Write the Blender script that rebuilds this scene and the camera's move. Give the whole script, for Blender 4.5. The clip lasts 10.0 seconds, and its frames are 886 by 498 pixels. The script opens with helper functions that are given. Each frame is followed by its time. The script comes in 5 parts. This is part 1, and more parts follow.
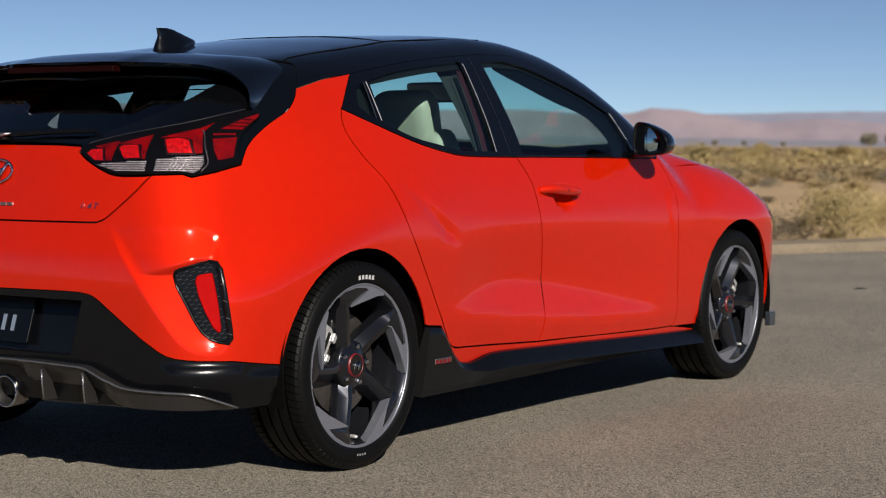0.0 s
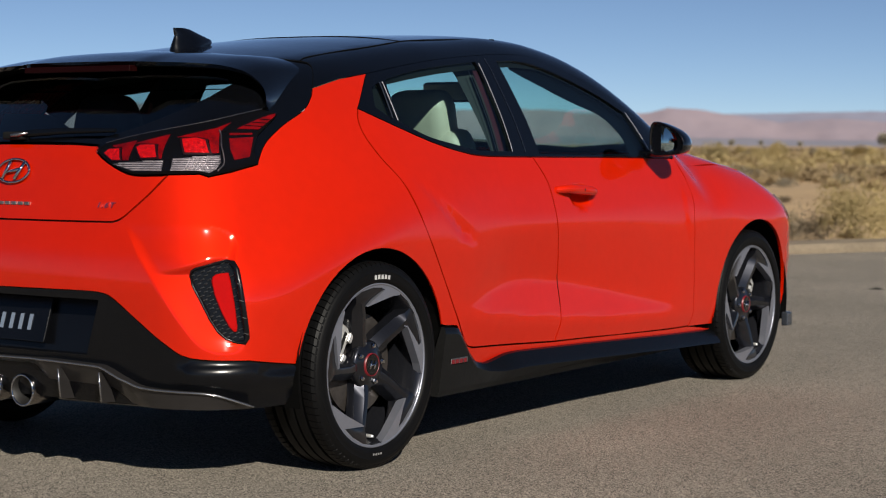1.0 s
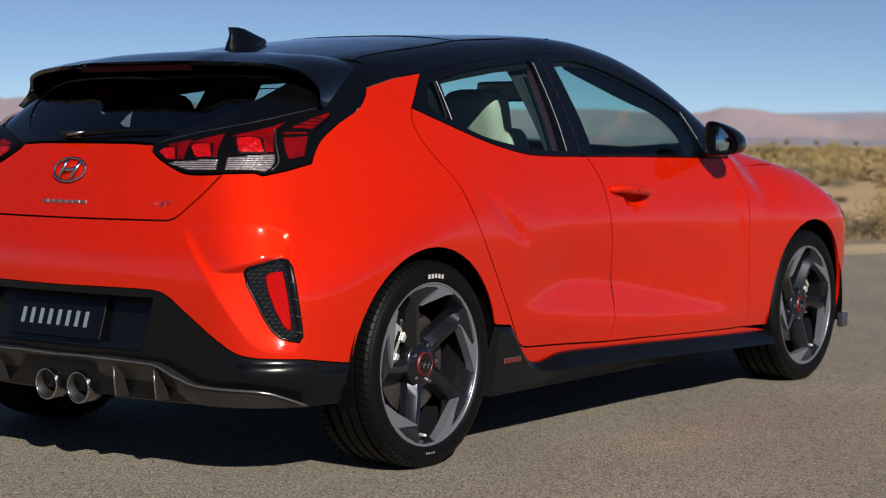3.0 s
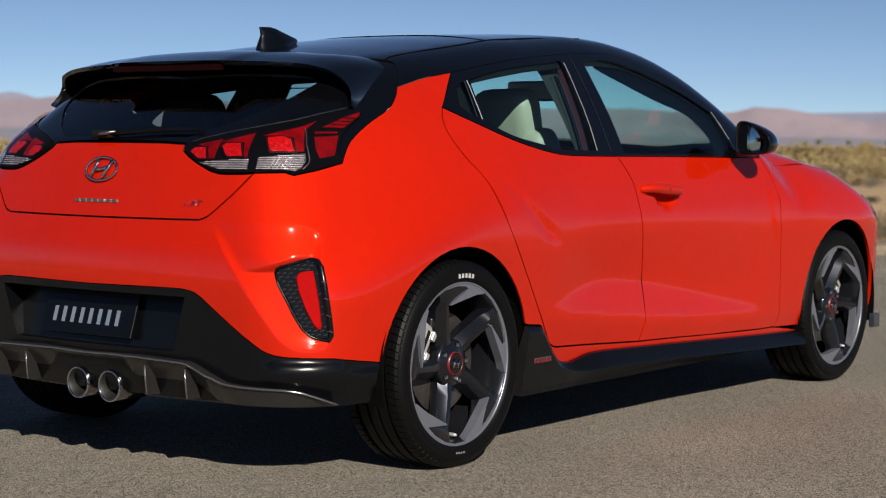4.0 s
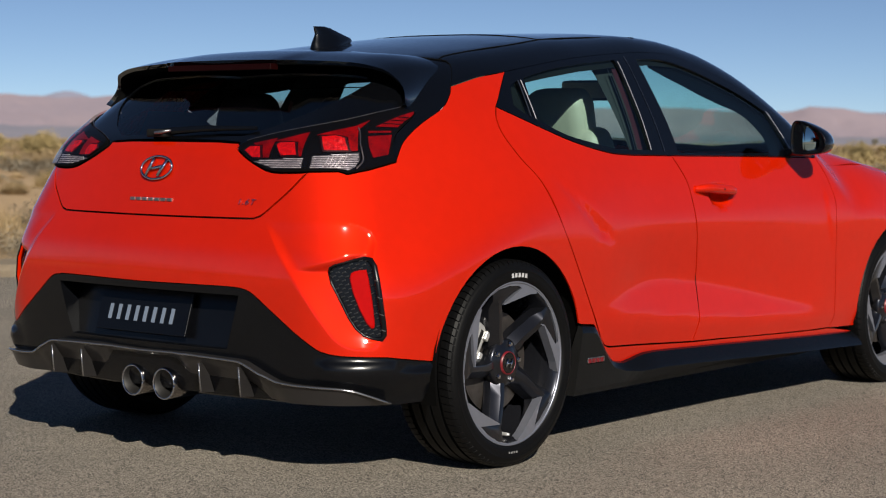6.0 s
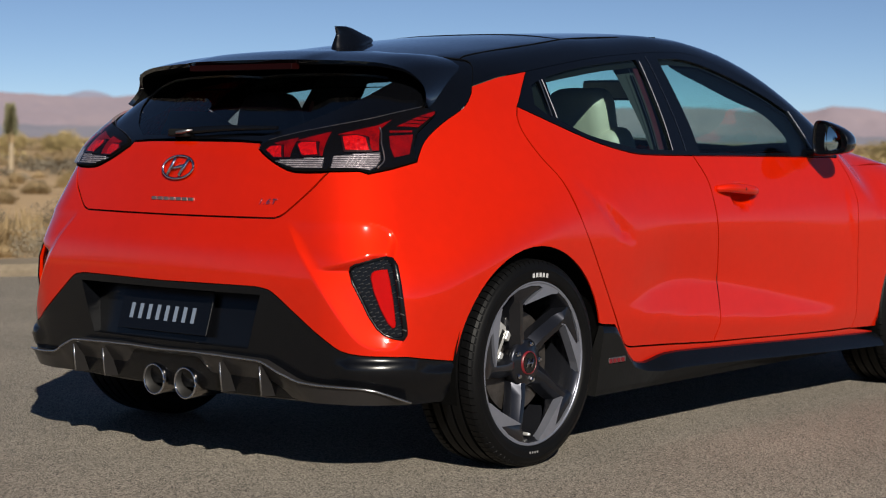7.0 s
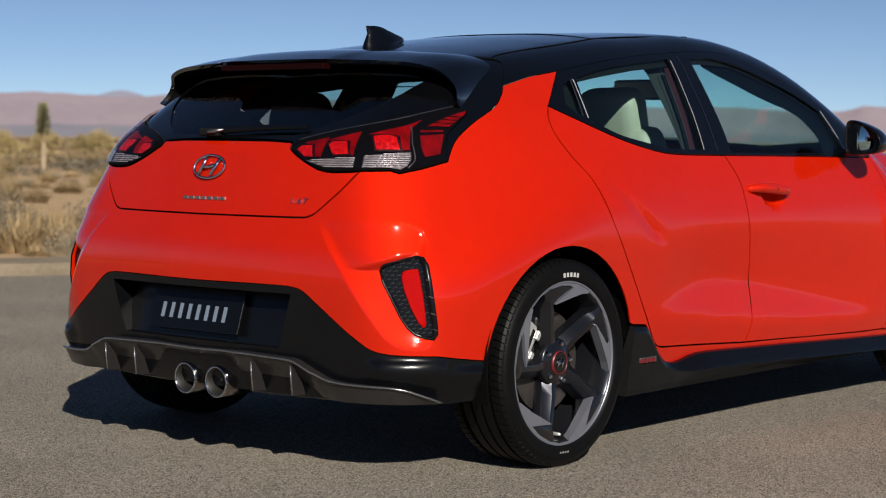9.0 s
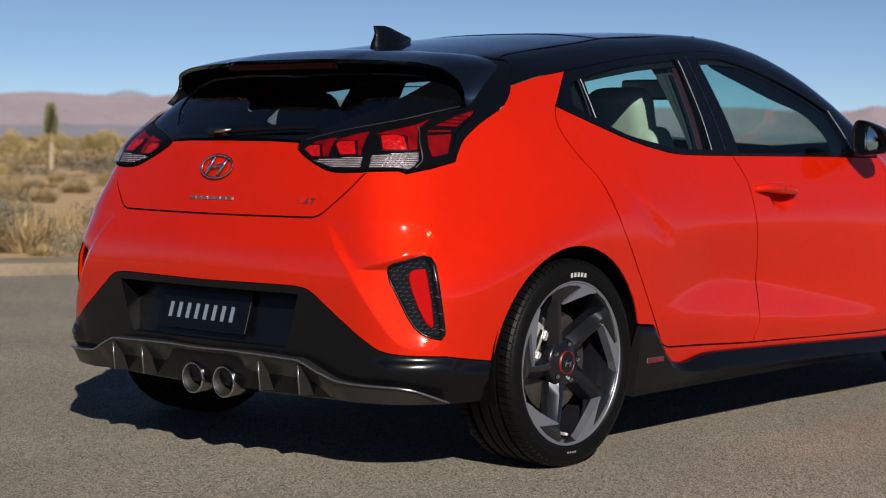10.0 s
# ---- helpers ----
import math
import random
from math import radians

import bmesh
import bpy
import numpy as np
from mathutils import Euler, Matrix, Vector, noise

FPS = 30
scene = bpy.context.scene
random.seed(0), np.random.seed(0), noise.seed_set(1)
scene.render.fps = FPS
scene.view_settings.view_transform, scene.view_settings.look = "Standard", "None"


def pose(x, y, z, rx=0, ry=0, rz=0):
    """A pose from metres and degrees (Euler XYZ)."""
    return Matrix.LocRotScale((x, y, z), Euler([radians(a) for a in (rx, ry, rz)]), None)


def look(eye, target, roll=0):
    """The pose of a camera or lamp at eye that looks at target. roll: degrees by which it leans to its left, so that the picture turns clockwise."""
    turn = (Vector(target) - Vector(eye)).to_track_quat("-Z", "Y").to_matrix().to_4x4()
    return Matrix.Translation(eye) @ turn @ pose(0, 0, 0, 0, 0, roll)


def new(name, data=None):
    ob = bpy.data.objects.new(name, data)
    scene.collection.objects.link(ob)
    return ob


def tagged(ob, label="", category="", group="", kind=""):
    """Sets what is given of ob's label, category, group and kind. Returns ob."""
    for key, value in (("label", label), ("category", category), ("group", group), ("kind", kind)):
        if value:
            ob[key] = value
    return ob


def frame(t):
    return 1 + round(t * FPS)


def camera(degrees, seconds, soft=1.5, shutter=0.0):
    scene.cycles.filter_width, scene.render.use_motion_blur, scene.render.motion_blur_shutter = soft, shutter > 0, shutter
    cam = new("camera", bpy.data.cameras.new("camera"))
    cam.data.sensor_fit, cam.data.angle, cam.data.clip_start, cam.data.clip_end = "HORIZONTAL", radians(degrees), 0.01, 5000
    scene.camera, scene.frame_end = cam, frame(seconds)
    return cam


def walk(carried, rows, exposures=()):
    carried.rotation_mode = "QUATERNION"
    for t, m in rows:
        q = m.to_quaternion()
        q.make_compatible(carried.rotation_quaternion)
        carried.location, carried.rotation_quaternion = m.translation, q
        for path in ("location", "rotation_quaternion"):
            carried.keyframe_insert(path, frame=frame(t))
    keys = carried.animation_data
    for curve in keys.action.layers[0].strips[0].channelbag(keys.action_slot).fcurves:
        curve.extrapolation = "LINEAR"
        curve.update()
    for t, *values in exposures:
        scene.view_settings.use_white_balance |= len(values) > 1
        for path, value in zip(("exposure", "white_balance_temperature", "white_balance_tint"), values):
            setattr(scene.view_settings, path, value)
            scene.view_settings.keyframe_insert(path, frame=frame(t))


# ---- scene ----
from mathutils.geometry import delaunay_2d_cdt

EYE = Vector((4.143, -4.3854, 0.9902))
AHEAD = Vector((-0.55849, 0.82747, -0.05819))
PAN_AXIS = Vector((0.00628, -0.04201, 0.9991))
cam = camera(27.53, 10.0, soft=1.1)
cam.data.dof.use_dof, cam.data.dof.focus_distance, cam.data.dof.aperture_fstop = True, 5.8, 4.8
PAN = [(0.0, 0.0), (0.5, 0.219), (1.0, 0.513), (1.5, 0.883), (2.0, 1.301), (2.5, 1.742), (3.0, 2.217), (3.5, 2.705), (4.0, 3.184), (4.5, 3.63), (5.0, 4.065), (5.5, 4.489),
       (6.0, 4.88), (6.5, 5.233), (7.0, 5.546), (7.5, 5.849), (8.0, 6.111), (8.5, 6.332), (9.0, 6.523), (9.5, 6.661), (10.0, 6.757)]
walk(cam, [(t, Matrix.Translation(EYE) @ Matrix.Rotation(radians(a), 4, PAN_AXIS) @ Matrix.Translation(-EYE) @ look(EYE, EYE + AHEAD, 0.32)) for t, a in PAN])

# ---- light: a low desert sun behind the viewer, and a clear sky ----
TO_SUN = Vector((1.35, -1.02, 1.0)).normalized()
sun_data = bpy.data.lights.new("sun", "SUN")
sun_data.energy, sun_data.angle, sun_data.color = 5.0, radians(0.53), (1.0, 0.93, 0.82)
sun = new("sun", sun_data)
sun.matrix_world = look(TO_SUN * 30, (0, 0, 0))
world = bpy.data.worlds.new("desert_sky")
scene.world = world
world.use_nodes = True
sky = world.node_tree.nodes.new("ShaderNodeTexSky")
sky.sky_type, sky.sun_disc = "NISHITA", False
sky.sun_elevation, sky.sun_rotation = math.asin(TO_SUN.z), math.atan2(TO_SUN.x, TO_SUN.y)
sky.altitude, sky.air_density, sky.dust_density, sky.ozone_density = 2000, 0.5, 0.0, 2.0
back_node = world.node_tree.nodes["Background"]
back_node.inputs["Strength"].default_value = 0.055
world.node_tree.links.new(sky.outputs["Color"], back_node.inputs["Color"])
scene.view_settings.exposure = 0.36


# ---- materials ----
def mat(name, colour, rough=0.5, metal=0.0, coat=0.0, vary=0.0, scale=20.0, bump=0.0, bump_scale=200.0, second=None, spec=0.5, coat_rough=0.03, rough_vary=0.0, random_tint=0.0, bump_dist=0.01, coat_ior=1.5):
    """A principled surface with two scales of colour variation and fine relief."""
    m = bpy.data.materials.new(name)
    m.use_nodes = True
    n, l = m.node_tree.nodes, m.node_tree.links
    b = n["Principled BSDF"]
    b.inputs["Base Color"].default_value = (*colour, 1)
    b.inputs["Roughness"].default_value, b.inputs["Metallic"].default_value = rough, metal
    b.inputs["Coat Weight"].default_value, b.inputs["Coat Roughness"].default_value = coat, coat_rough
    b.inputs["Specular IOR Level"].default_value, b.inputs["Coat IOR"].default_value = spec, coat_ior
    pos = n.new("ShaderNodeTexCoord").outputs["Object"]
    if vary or second:
        a, c = n.new("ShaderNodeTexNoise"), n.new("ShaderNodeTexNoise")
        a.inputs["Scale"].default_value, c.inputs["Scale"].default_value = scale, scale * 9
        a.inputs["Detail"].default_value = c.inputs["Detail"].default_value = 6
        for t in (a, c):
            l.new(pos, t.inputs["Vector"])
        mix = n.new("ShaderNodeMix")
        mix.data_type = "FLOAT"
        mix.inputs[0].default_value = 0.45
        l.new(a.outputs["Fac"], mix.inputs[2])
        l.new(c.outputs["Fac"], mix.inputs[3])
        r = n.new("ShaderNodeValToRGB")
        other = second or tuple(k * (1 - vary) for k in colour)
        bright = colour if second else tuple(min(1, k * (1 + vary)) for k in colour)
        r.color_ramp.elements[0].color, r.color_ramp.elements[0].position = (*other, 1), 0.36
        r.color_ramp.elements[1].color, r.color_ramp.elements[1].position = (*bright, 1), 0.64
        l.new(mix.outputs[0], r.inputs["Fac"])
        out = r.outputs["Color"]
        if random_tint:
            hsv, info = n.new("ShaderNodeHueSaturation"), n.new("ShaderNodeObjectInfo")
            rng = n.new("ShaderNodeMapRange")
            rng.inputs["To Min"].default_value, rng.inputs["To Max"].default_value = 1 - random_tint, 1 + random_tint
            l.new(info.outputs["Random"], rng.inputs["Value"])
            l.new(rng.outputs["Result"], hsv.inputs["Value"])
            l.new(out, hsv.inputs["Color"])
            out = hsv.outputs["Color"]
        l.new(out, b.inputs["Base Color"])
        if rough_vary:
            rr = n.new("ShaderNodeMapRange")
            rr.inputs["To Min"].default_value, rr.inputs["To Max"].default_value = rough - rough_vary, rough + rough_vary
            l.new(a.outputs["Fac"], rr.inputs["Value"])
            l.new(rr.outputs["Result"], b.inputs["Roughness"])
    if bump:
        t, bm = n.new("ShaderNodeTexNoise"), n.new("ShaderNodeBump")
        t.inputs["Scale"].default_value, t.inputs["Detail"].default_value = bump_scale, 4
        bm.inputs["Strength"].default_value, bm.inputs["Distance"].default_value = bump, bump_dist
        l.new(pos, t.inputs["Vector"])
        l.new(t.outputs["Fac"], bm.inputs["Height"])
        l.new(bm.outputs["Normal"], b.inputs["Normal"])
    return m


def glass_mat(name, tint, facing=0.085):
    """Thin tinted glass: it passes light straight through and mirrors by Fresnel."""
    m = bpy.data.materials.new(name)
    m.use_nodes = True
    n, l = m.node_tree.nodes, m.node_tree.links
    n.remove(n["Principled BSDF"])
    tr, gl, lw, pw, ma, mx = (n.new("ShaderNode" + k) for k in ("BsdfTransparent", "BsdfGlossy", "LayerWeight", "Math", "Math", "MixShader"))
    tr.inputs["Color"].default_value = (*tint, 1)
    gl.inputs["Roughness"].default_value = 0.01
    lw.inputs["Blend"].default_value = 0.5
    pw.operation, ma.operation = "POWER", "MULTIPLY_ADD"
    pw.inputs[1].default_value = 5.0
    ma.inputs[1].default_value, ma.inputs[2].default_value = 0.99 - facing, facing
    l.new(lw.outputs["Facing"], pw.inputs[0])
    l.new(pw.outputs[0], ma.inputs[0])
    l.new(ma.outputs[0], mx.inputs["Fac"])
    l.new(tr.outputs["BSDF"], mx.inputs[1])
    l.new(gl.outputs["BSDF"], mx.inputs[2])
    l.new(mx.outputs["Shader"], n["Material Output"].inputs["Surface"])
    return m


PAINT = mat("orange_red_pearl_paint", (0.54, 0.0115, 0.0003), 0.5, 0.3, 1.0, vary=0.04, scale=3.0, spec=0.0, coat_rough=0.055)
BLACK = mat("gloss_black_paint", (0.0016, 0.0018, 0.0024), 0.3, 0.0, 1.0, vary=0.1, scale=4.0, spec=0.05, coat_ior=1.55)
ROOF_GLASS = mat("black_roof_glass", (0.0016, 0.0018, 0.0024), 0.2, 0.0, 1.0, spec=0.05, coat_ior=1.95)
PLASTIC = mat("satin_black_plastic", (0.0024, 0.0027, 0.0036), 0.24, vary=0.12, scale=8.0, bump=0.06, bump_scale=900, bump_dist=0.001, spec=0.32)
MATT = mat("matt_black_lining", (0.006, 0.006, 0.006), 0.85, vary=0.2, scale=12.0, spec=0.15)
GUN = mat("gunmetal_satin_paint", (0.046, 0.043, 0.043), 0.32, 0.65, 0.2, vary=0.06, scale=6.0)
RUBBER = mat("tyre_rubber", (0.0028, 0.0028, 0.003), 0.5, vary=0.2, scale=14.0, bump=0.12, bump_scale=400, bump_dist=0.001, spec=0.12)
RIM_DARK = mat("dark_grey_wheel_paint", (0.015, 0.016, 0.021), 0.3, 0.7, 0.8, vary=0.08, scale=10.0, spec=0.2, coat_rough=0.1)
BARREL = mat("grey_wheel_barrel", (0.035, 0.037, 0.046), 0.26, 0.8, 0.2, vary=0.1, scale=8.0)
DISC = mat("worn_brake_disc", (0.075, 0.066, 0.06), 0.45, 0.7, vary=0.3, scale=30.0)
RIM_CUT = mat("machined_aluminium", (0.25, 0.262, 0.31), 0.36, 0.7, 0.4, vary=0.05, scale=60.0)
CASTING = mat("bare_cast_aluminium", (0.5, 0.5, 0.49), 0.35, 0.5, vary=0.15, scale=40.0)
# paler than the gunmetal: stands in for highlights on the diffuser's edges
EDGE_HIGHLIGHT = mat("polished_grey_edge", (0.3, 0.3, 0.31), 0.2, 0.9, vary=0.08, scale=30.0)
CHROME = mat("chrome", (0.5, 0.51, 0.54), 0.1, 1.0)
LIP = mat("satin_grey_lip", (0.075, 0.085, 0.105), 0.25, 0.6, 0.3, vary=0.08, scale=12.0)
STEEL = mat("brushed_steel", (0.36, 0.35, 0.34), 0.35, 1.0, vary=0.15, scale=40.0)
TIP = mat("polished_exhaust_steel", (0.22, 0.205, 0.2), 0.14, 1.0, vary=0.1, scale=30.0)
PIPE = mat("sooty_pipe_inside", (0.006, 0.0055, 0.005), 0.6, 0.0, vary=0.3, scale=30.0)
RED_TRIM = mat("red_accent_paint", (0.13, 0.004, 0.008), 0.4, coat=0.3)
BELT_RED = mat("dusky_red_trim", (0.05, 0.008, 0.012), 0.45, coat=0.3, vary=0.2, scale=20.0)
BRAKE_RED = mat("deep_red_brake_lens", (0.008, 0.0004, 0.0004), 0.5, spec=0.08)
DARK_RED = mat("dark_red_lamp", (0.016, 0.001, 0.001), 0.35, coat=0.1, vary=0.2, scale=40.0)
LAMP_RED = mat("red_lamp_plastic", (0.3, 0.001, 0.0012), 0.3, 0.0, 0.1, scale=24.0, second=(0.09, 0.0006, 0.001), spec=0.2, bump=0.2, bump_scale=120, bump_dist=0.002)
LAMP_GLOW = mat("bright_red_reflector", (0.72, 0.005, 0.006), 0.15, 0.2, 0.3, vary=0.6, scale=90.0, bump=0.8, bump_scale=110, bump_dist=0.006)
LAMP_CLEAR = mat("clear_lens_depth", (0.2, 0.205, 0.22), 0.2, 0.6, 0.5, vary=0.5, scale=60.0, bump=0.4, bump_scale=90, bump_dist=0.005)
LAMP_WHITE = mat("clear_ribbed_lens", (0.52, 0.53, 0.56), 0.2, 0.3, 0.5, vary=0.5, scale=70.0, bump=0.35, bump_scale=90, bump_dist=0.005)
REFLECTOR = mat("red_reflector", (0.34, 0.0012, 0.0008), 0.35, 0.0, 0.1, vary=0.1, scale=90.0, spec=0.08)
LENS = glass_mat("smoked_lamp_cover", (0.86, 0.8, 0.8), 0.06)
SIDE_GLASS = glass_mat("green_tinted_glass", (0.69, 0.89, 0.86))
DARK_GLASS = glass_mat("dark_tinted_glass", (0.46, 0.56, 0.58), 0.15)
CREAM = mat("cream_seat_leather", (0.42, 0.37, 0.31), 0.55, vary=0.06, scale=9.0, bump=0.12, bump_scale=300, bump_dist=0.002)
TRIM = mat("dark_grey_trim", (0.03, 0.031, 0.034), 0.6, vary=0.15, scale=10.0, bump=0.1, bump_scale=500, bump_dist=0.001)
MIRROR = mat("mirror_glass", (0.3, 0.38, 0.39), 0.05, 1.0)
DIM_GLASS = mat("dimmed_mirror_glass", (0.6, 0.6, 0.6), 0.25, 0.6, vary=0.1, scale=12.0)
BRIGHT = mat("bright_window_trim", (0.55, 0.54, 0.56), 0.3, 0.5, vary=0.08, scale=40.0)
STUD = mat("satin_vent_stud", (0.1, 0.1, 0.105), 0.3, 0.3, vary=0.2, scale=80.0)
BLANK = mat("deep_black_backing", (0.002, 0.002, 0.002), 0.9, spec=0.05)
WHITE = mat("white_lettering", (0.4, 0.4, 0.4), 0.5, vary=0.15, scale=50.0)
FAINT = mat("worn_white_lettering", (0.16, 0.16, 0.16), 0.6, vary=0.3, scale=60.0)
SILVER = mat("silver_lettering", (0.17, 0.21, 0.275), 0.4, 0.2, vary=0.06, scale=50.0)


# ---- building helpers ----
def part(name, bm, material, parent=None, label="", smooth=False):
    """Links a bmesh as one mesh object, under a thing or a part."""
    me = bpy.data.meshes.new(name)
    bm.to_mesh(me)
    bm.free()
    me.materials.append(material)
    if smooth:
        me.shade_smooth()
    ob = new(name, me)
    ob.parent = parent
    if label:
        tagged(ob, label)
    return ob


def mesh_part(name, verts, faces, material, parent=None, label="", normals=None, smooth=False):
    me = bpy.data.meshes.new(name)
    me.from_pydata([tuple(map(float, v)) for v in verts], [], [tuple(map(int, f)) for f in faces])
    me.materials.append(material)
    if normals is not None:
        me.shade_smooth()
        me.normals_split_custom_set_from_vertices([tuple(map(float, v)) for v in normals])
    elif smooth:
        me.shade_smooth()
    ob = new(name, me)
    ob.parent = parent
    if label:
        tagged(ob, label)
    return ob


def box(bm, x0, y0, z0, x1, y1, z1, bevel=0.0, m=None):
    r = bmesh.ops.create_cube(bm, size=1.0, matrix=Matrix.Translation(((x0 + x1) / 2, (y0 + y1) / 2, (z0 + z1) / 2)) @ Matrix.Diagonal((x1 - x0, y1 - y0, z1 - z0, 1)))
    vs = r["verts"]
    if bevel:
        edges = list({e for v in vs for e in v.link_edges})
        r2 = bmesh.ops.bevel(bm, geom=edges, offset=bevel, segments=3, affect="EDGES", profile=0.6)
        vs = list({v for v in r2["verts"]} | {v for v in vs if v.is_valid})
    if m is not None:
        bmesh.ops.transform(bm, matrix=m, verts=vs)
    return bm


def lathe(profile, n=64, axis="x", closed=False):
    """A bmesh turned from (along, radius) pairs about the x axis."""
    bm = bmesh.new()
    rings = []
    for a, r in profile:
        rings.append([bm.verts.new((a, r * math.cos(2 * math.pi * i / n), r * math.sin(2 * math.pi * i / n))) for i in range(n)])
    for p, q in zip(rings, rings[1:] + (rings[:1] if closed else [])):
        for i in range(n):
            bm.faces.new((p[i], p[(i + 1) % n], q[(i + 1) % n], q[i]))
    bmesh.ops.recalc_face_normals(bm, faces=bm.faces)
    return bm


def tube(path, radius, n=10):
    """A bmesh of a round bar along a path; radius: a number or one for each point."""
    bm = bmesh.new()
    rings = []
    pts = [Vector(p) for p in path]
    for i, p in enumerate(pts):
        d = (pts[min(i + 1, len(pts) - 1)] - pts[max(i - 1, 0)]).normalized()
        a = d.orthogonal().normalized()
        if rings:
            a = (last - d * last.dot(d)).normalized()
        last = a
        b = d.cross(a)
        r = radius if isinstance(radius, (int, float)) else radius[i]
        rings.append([bm.verts.new(p + a * (r * math.cos(2 * math.pi * k / n)) + b * (r * math.sin(2 * math.pi * k / n))) for k in range(n)])
    for p, q in zip(rings, rings[1:]):
        for k in range(n):
            bm.faces.new((p[k], p[(k + 1) % n], q[(k + 1) % n], q[k]))
    bm.faces.new(rings[0][::-1])
    bm.faces.new(rings[-1])
    return bm


# ---- the car's skin: smooth curves, and one function that is negative inside the body ----
def curve(pts, soft):
    """A smooth curve through the plan's (place, value) pairs, rounded over about soft metres."""
    px, py = np.array(pts, float).T
    pad = 4 * soft
    gx = np.linspace(px[0] - pad - 0.5, px[-1] + pad + 0.5, 1600)
    left, right = (py[1] - py[0]) / (px[1] - px[0]), (py[-1] - py[-2]) / (px[-1] - px[-2])
    gy = np.interp(gx, px, py)
    gy = np.where(gx < px[0], py[0] + left * (gx - px[0]), np.where(gx > px[-1], py[-1] + right * (gx - px[-1]), gy))
    step = gx[1] - gx[0]
    half = max(2, int(3 * soft / step))
    kernel = np.exp(-0.5 * (np.arange(-half, half + 1) * step / soft) ** 2)
    kernel /= kernel.sum()
    sm = np.convolve(np.pad(gy, half, mode="reflect", reflect_type="odd"), kernel, mode="valid")
    return lambda q: np.interp(q, gx, sm)


def smax(a, b, k):
    h = np.maximum(k - np.abs(a - b), 0.0) / k
    return np.maximum(a, b) + h * h * k * 0.25


def smin(a, b, k):
    return -smax(-a, -b, k)


def bell(q, centre, width):
    return np.exp(-0.5 * ((q - centre) / width) ** 2)


def ramp(q, a, b):
    s = np.clip((q - a) / (b - a), 0.0, 1.0)
    return s * s * (3 - 2 * s)


AXIS_Y, AXIS_Z = 1.2, 0.75
plan_w = curve([(-0.8, 0.62), (-0.68, 0.735), (-0.56, 0.815), (-0.42, 0.865), (-0.22, 0.893), (0.0, 0.9), (0.35, 0.888), (0.8, 0.87), (1.3, 0.867),
                (1.9, 0.873), (2.4, 0.892), (2.65, 0.897), (2.9, 0.89), (3.1, 0.862), (3.3, 0.79), (3.45, 0.68), (3.6, 0.45)], 0.06)
waist_in = curve([(0.4, 0.045), (0.705, 0.0), (0.76, -0.009), (0.85, -0.031), (0.945, -0.062), (1.0, -0.085), (1.4, -0.24)], 0.012)
facet_top = curve([(0.3, 0.44), (0.58, 0.488), (0.738, 0.527), (0.902, 0.533), (1.133, 0.509), (1.442, 0.46), (1.768, 0.4), (2.0, 0.358), (2.3, 0.345)], 0.05)
facet_low = curve([(0.3, 0.445), (0.47, 0.44), (0.72, 0.411), (1.11, 0.373), (1.46, 0.351), (1.77, 0.336), (2.05, 0.33), (2.3, 0.326)], 0.05)
arch_in = curve([(0.1, -0.06), (0.2, -0.04), (0.32, -0.012), (0.5, 0.0), (0.68, 0.0), (0.78, -0.008), (0.88, -0.03), (0.98, -0.072), (1.1, -0.135), (1.4, -0.3)], 0.03)
doorness = curve([(-0.5, 0.0), (0.3, 0.0), (0.62, 1.0), (1.95, 1.0), (2.25, 0.0), (3.5, 0.0)], 0.07)
cabin_w = curve([(-0.8, 0.5), (-0.5, 0.63), (-0.3, 0.71), (-0.1, 0.765), (0.2, 0.8), (0.6, 0.808), (1.3, 0.806), (1.8, 0.8), (2.3, 0.79), (3.0, 0.76)], 0.08)
roof_z = curve([(-0.8, 1.13), (-0.33, 1.235), (0.0, 1.285), (0.12, 1.303), (0.45, 1.345), (0.71, 1.372), (1.19, 1.399), (1.45, 1.395), (1.65, 1.37), (1.85, 1.315),
                (2.1, 1.225), (2.45, 1.065), (2.68, 0.965), (2.8, 0.953), (3.0, 0.912), (3.2, 0.835), (3.35, 0.74), (3.5, 0.62), (3.6, 0.5)], 0.05)
roof_k = curve([(-0.6, 0.1), (0.9, 0.1), (1.3, 0.07), (1.8, 0.12), (2.1, 0.25), (2.25, 0.4), (2.45, 0.2), (2.65, 0.05), (2.85, 0.05), (3.0, 0.1), (3.5, 0.2)], 0.07)
rear_y = curve([(0.1, -0.58), (0.2, -0.645), (0.3, -0.688), (0.45, -0.7), (0.58, -0.706), (0.67, -0.7), (0.735, -0.675), (0.77, -0.664), (0.965, -0.6), (1.0, -0.556), (1.1, -0.415),
                (1.2, -0.275), (1.3, -0.135), (1.4, 0.0)], 0.018)
rear_k = curve([(0.1, 0.1), (0.6, 0.1), (0.9, 0.13), (1.1, 0.22), (1.4, 0.22)], 0.05)
front_y = curve([(0.1, 3.36), (0.3, 3.47), (0.5, 3.53), (0.7, 3.5), (0.85, 3.38), (1.0, 3.3)], 0.05)


# the rear bumper's corner: the edge over the vent, the edge of its hollow, the vent's outer edge
lip_z = curve([(0.42, 0.604), (0.479, 0.618), (0.516, 0.629), (0.552, 0.643), (0.585, 0.657), (0.61, 0.661), (0.66, 0.661)], 0.008)
hollow_edge = curve([(0.39, 0.664), (0.45, 0.661), (0.53, 0.652), (0.586, 0.6455), (0.62, 0.6395), (0.645, 0.637), (0.696, 0.636), (0.712, 0.631), (0.728, 0.622), (0.74, 0.606), (0.75, 0.585)], 0.004)


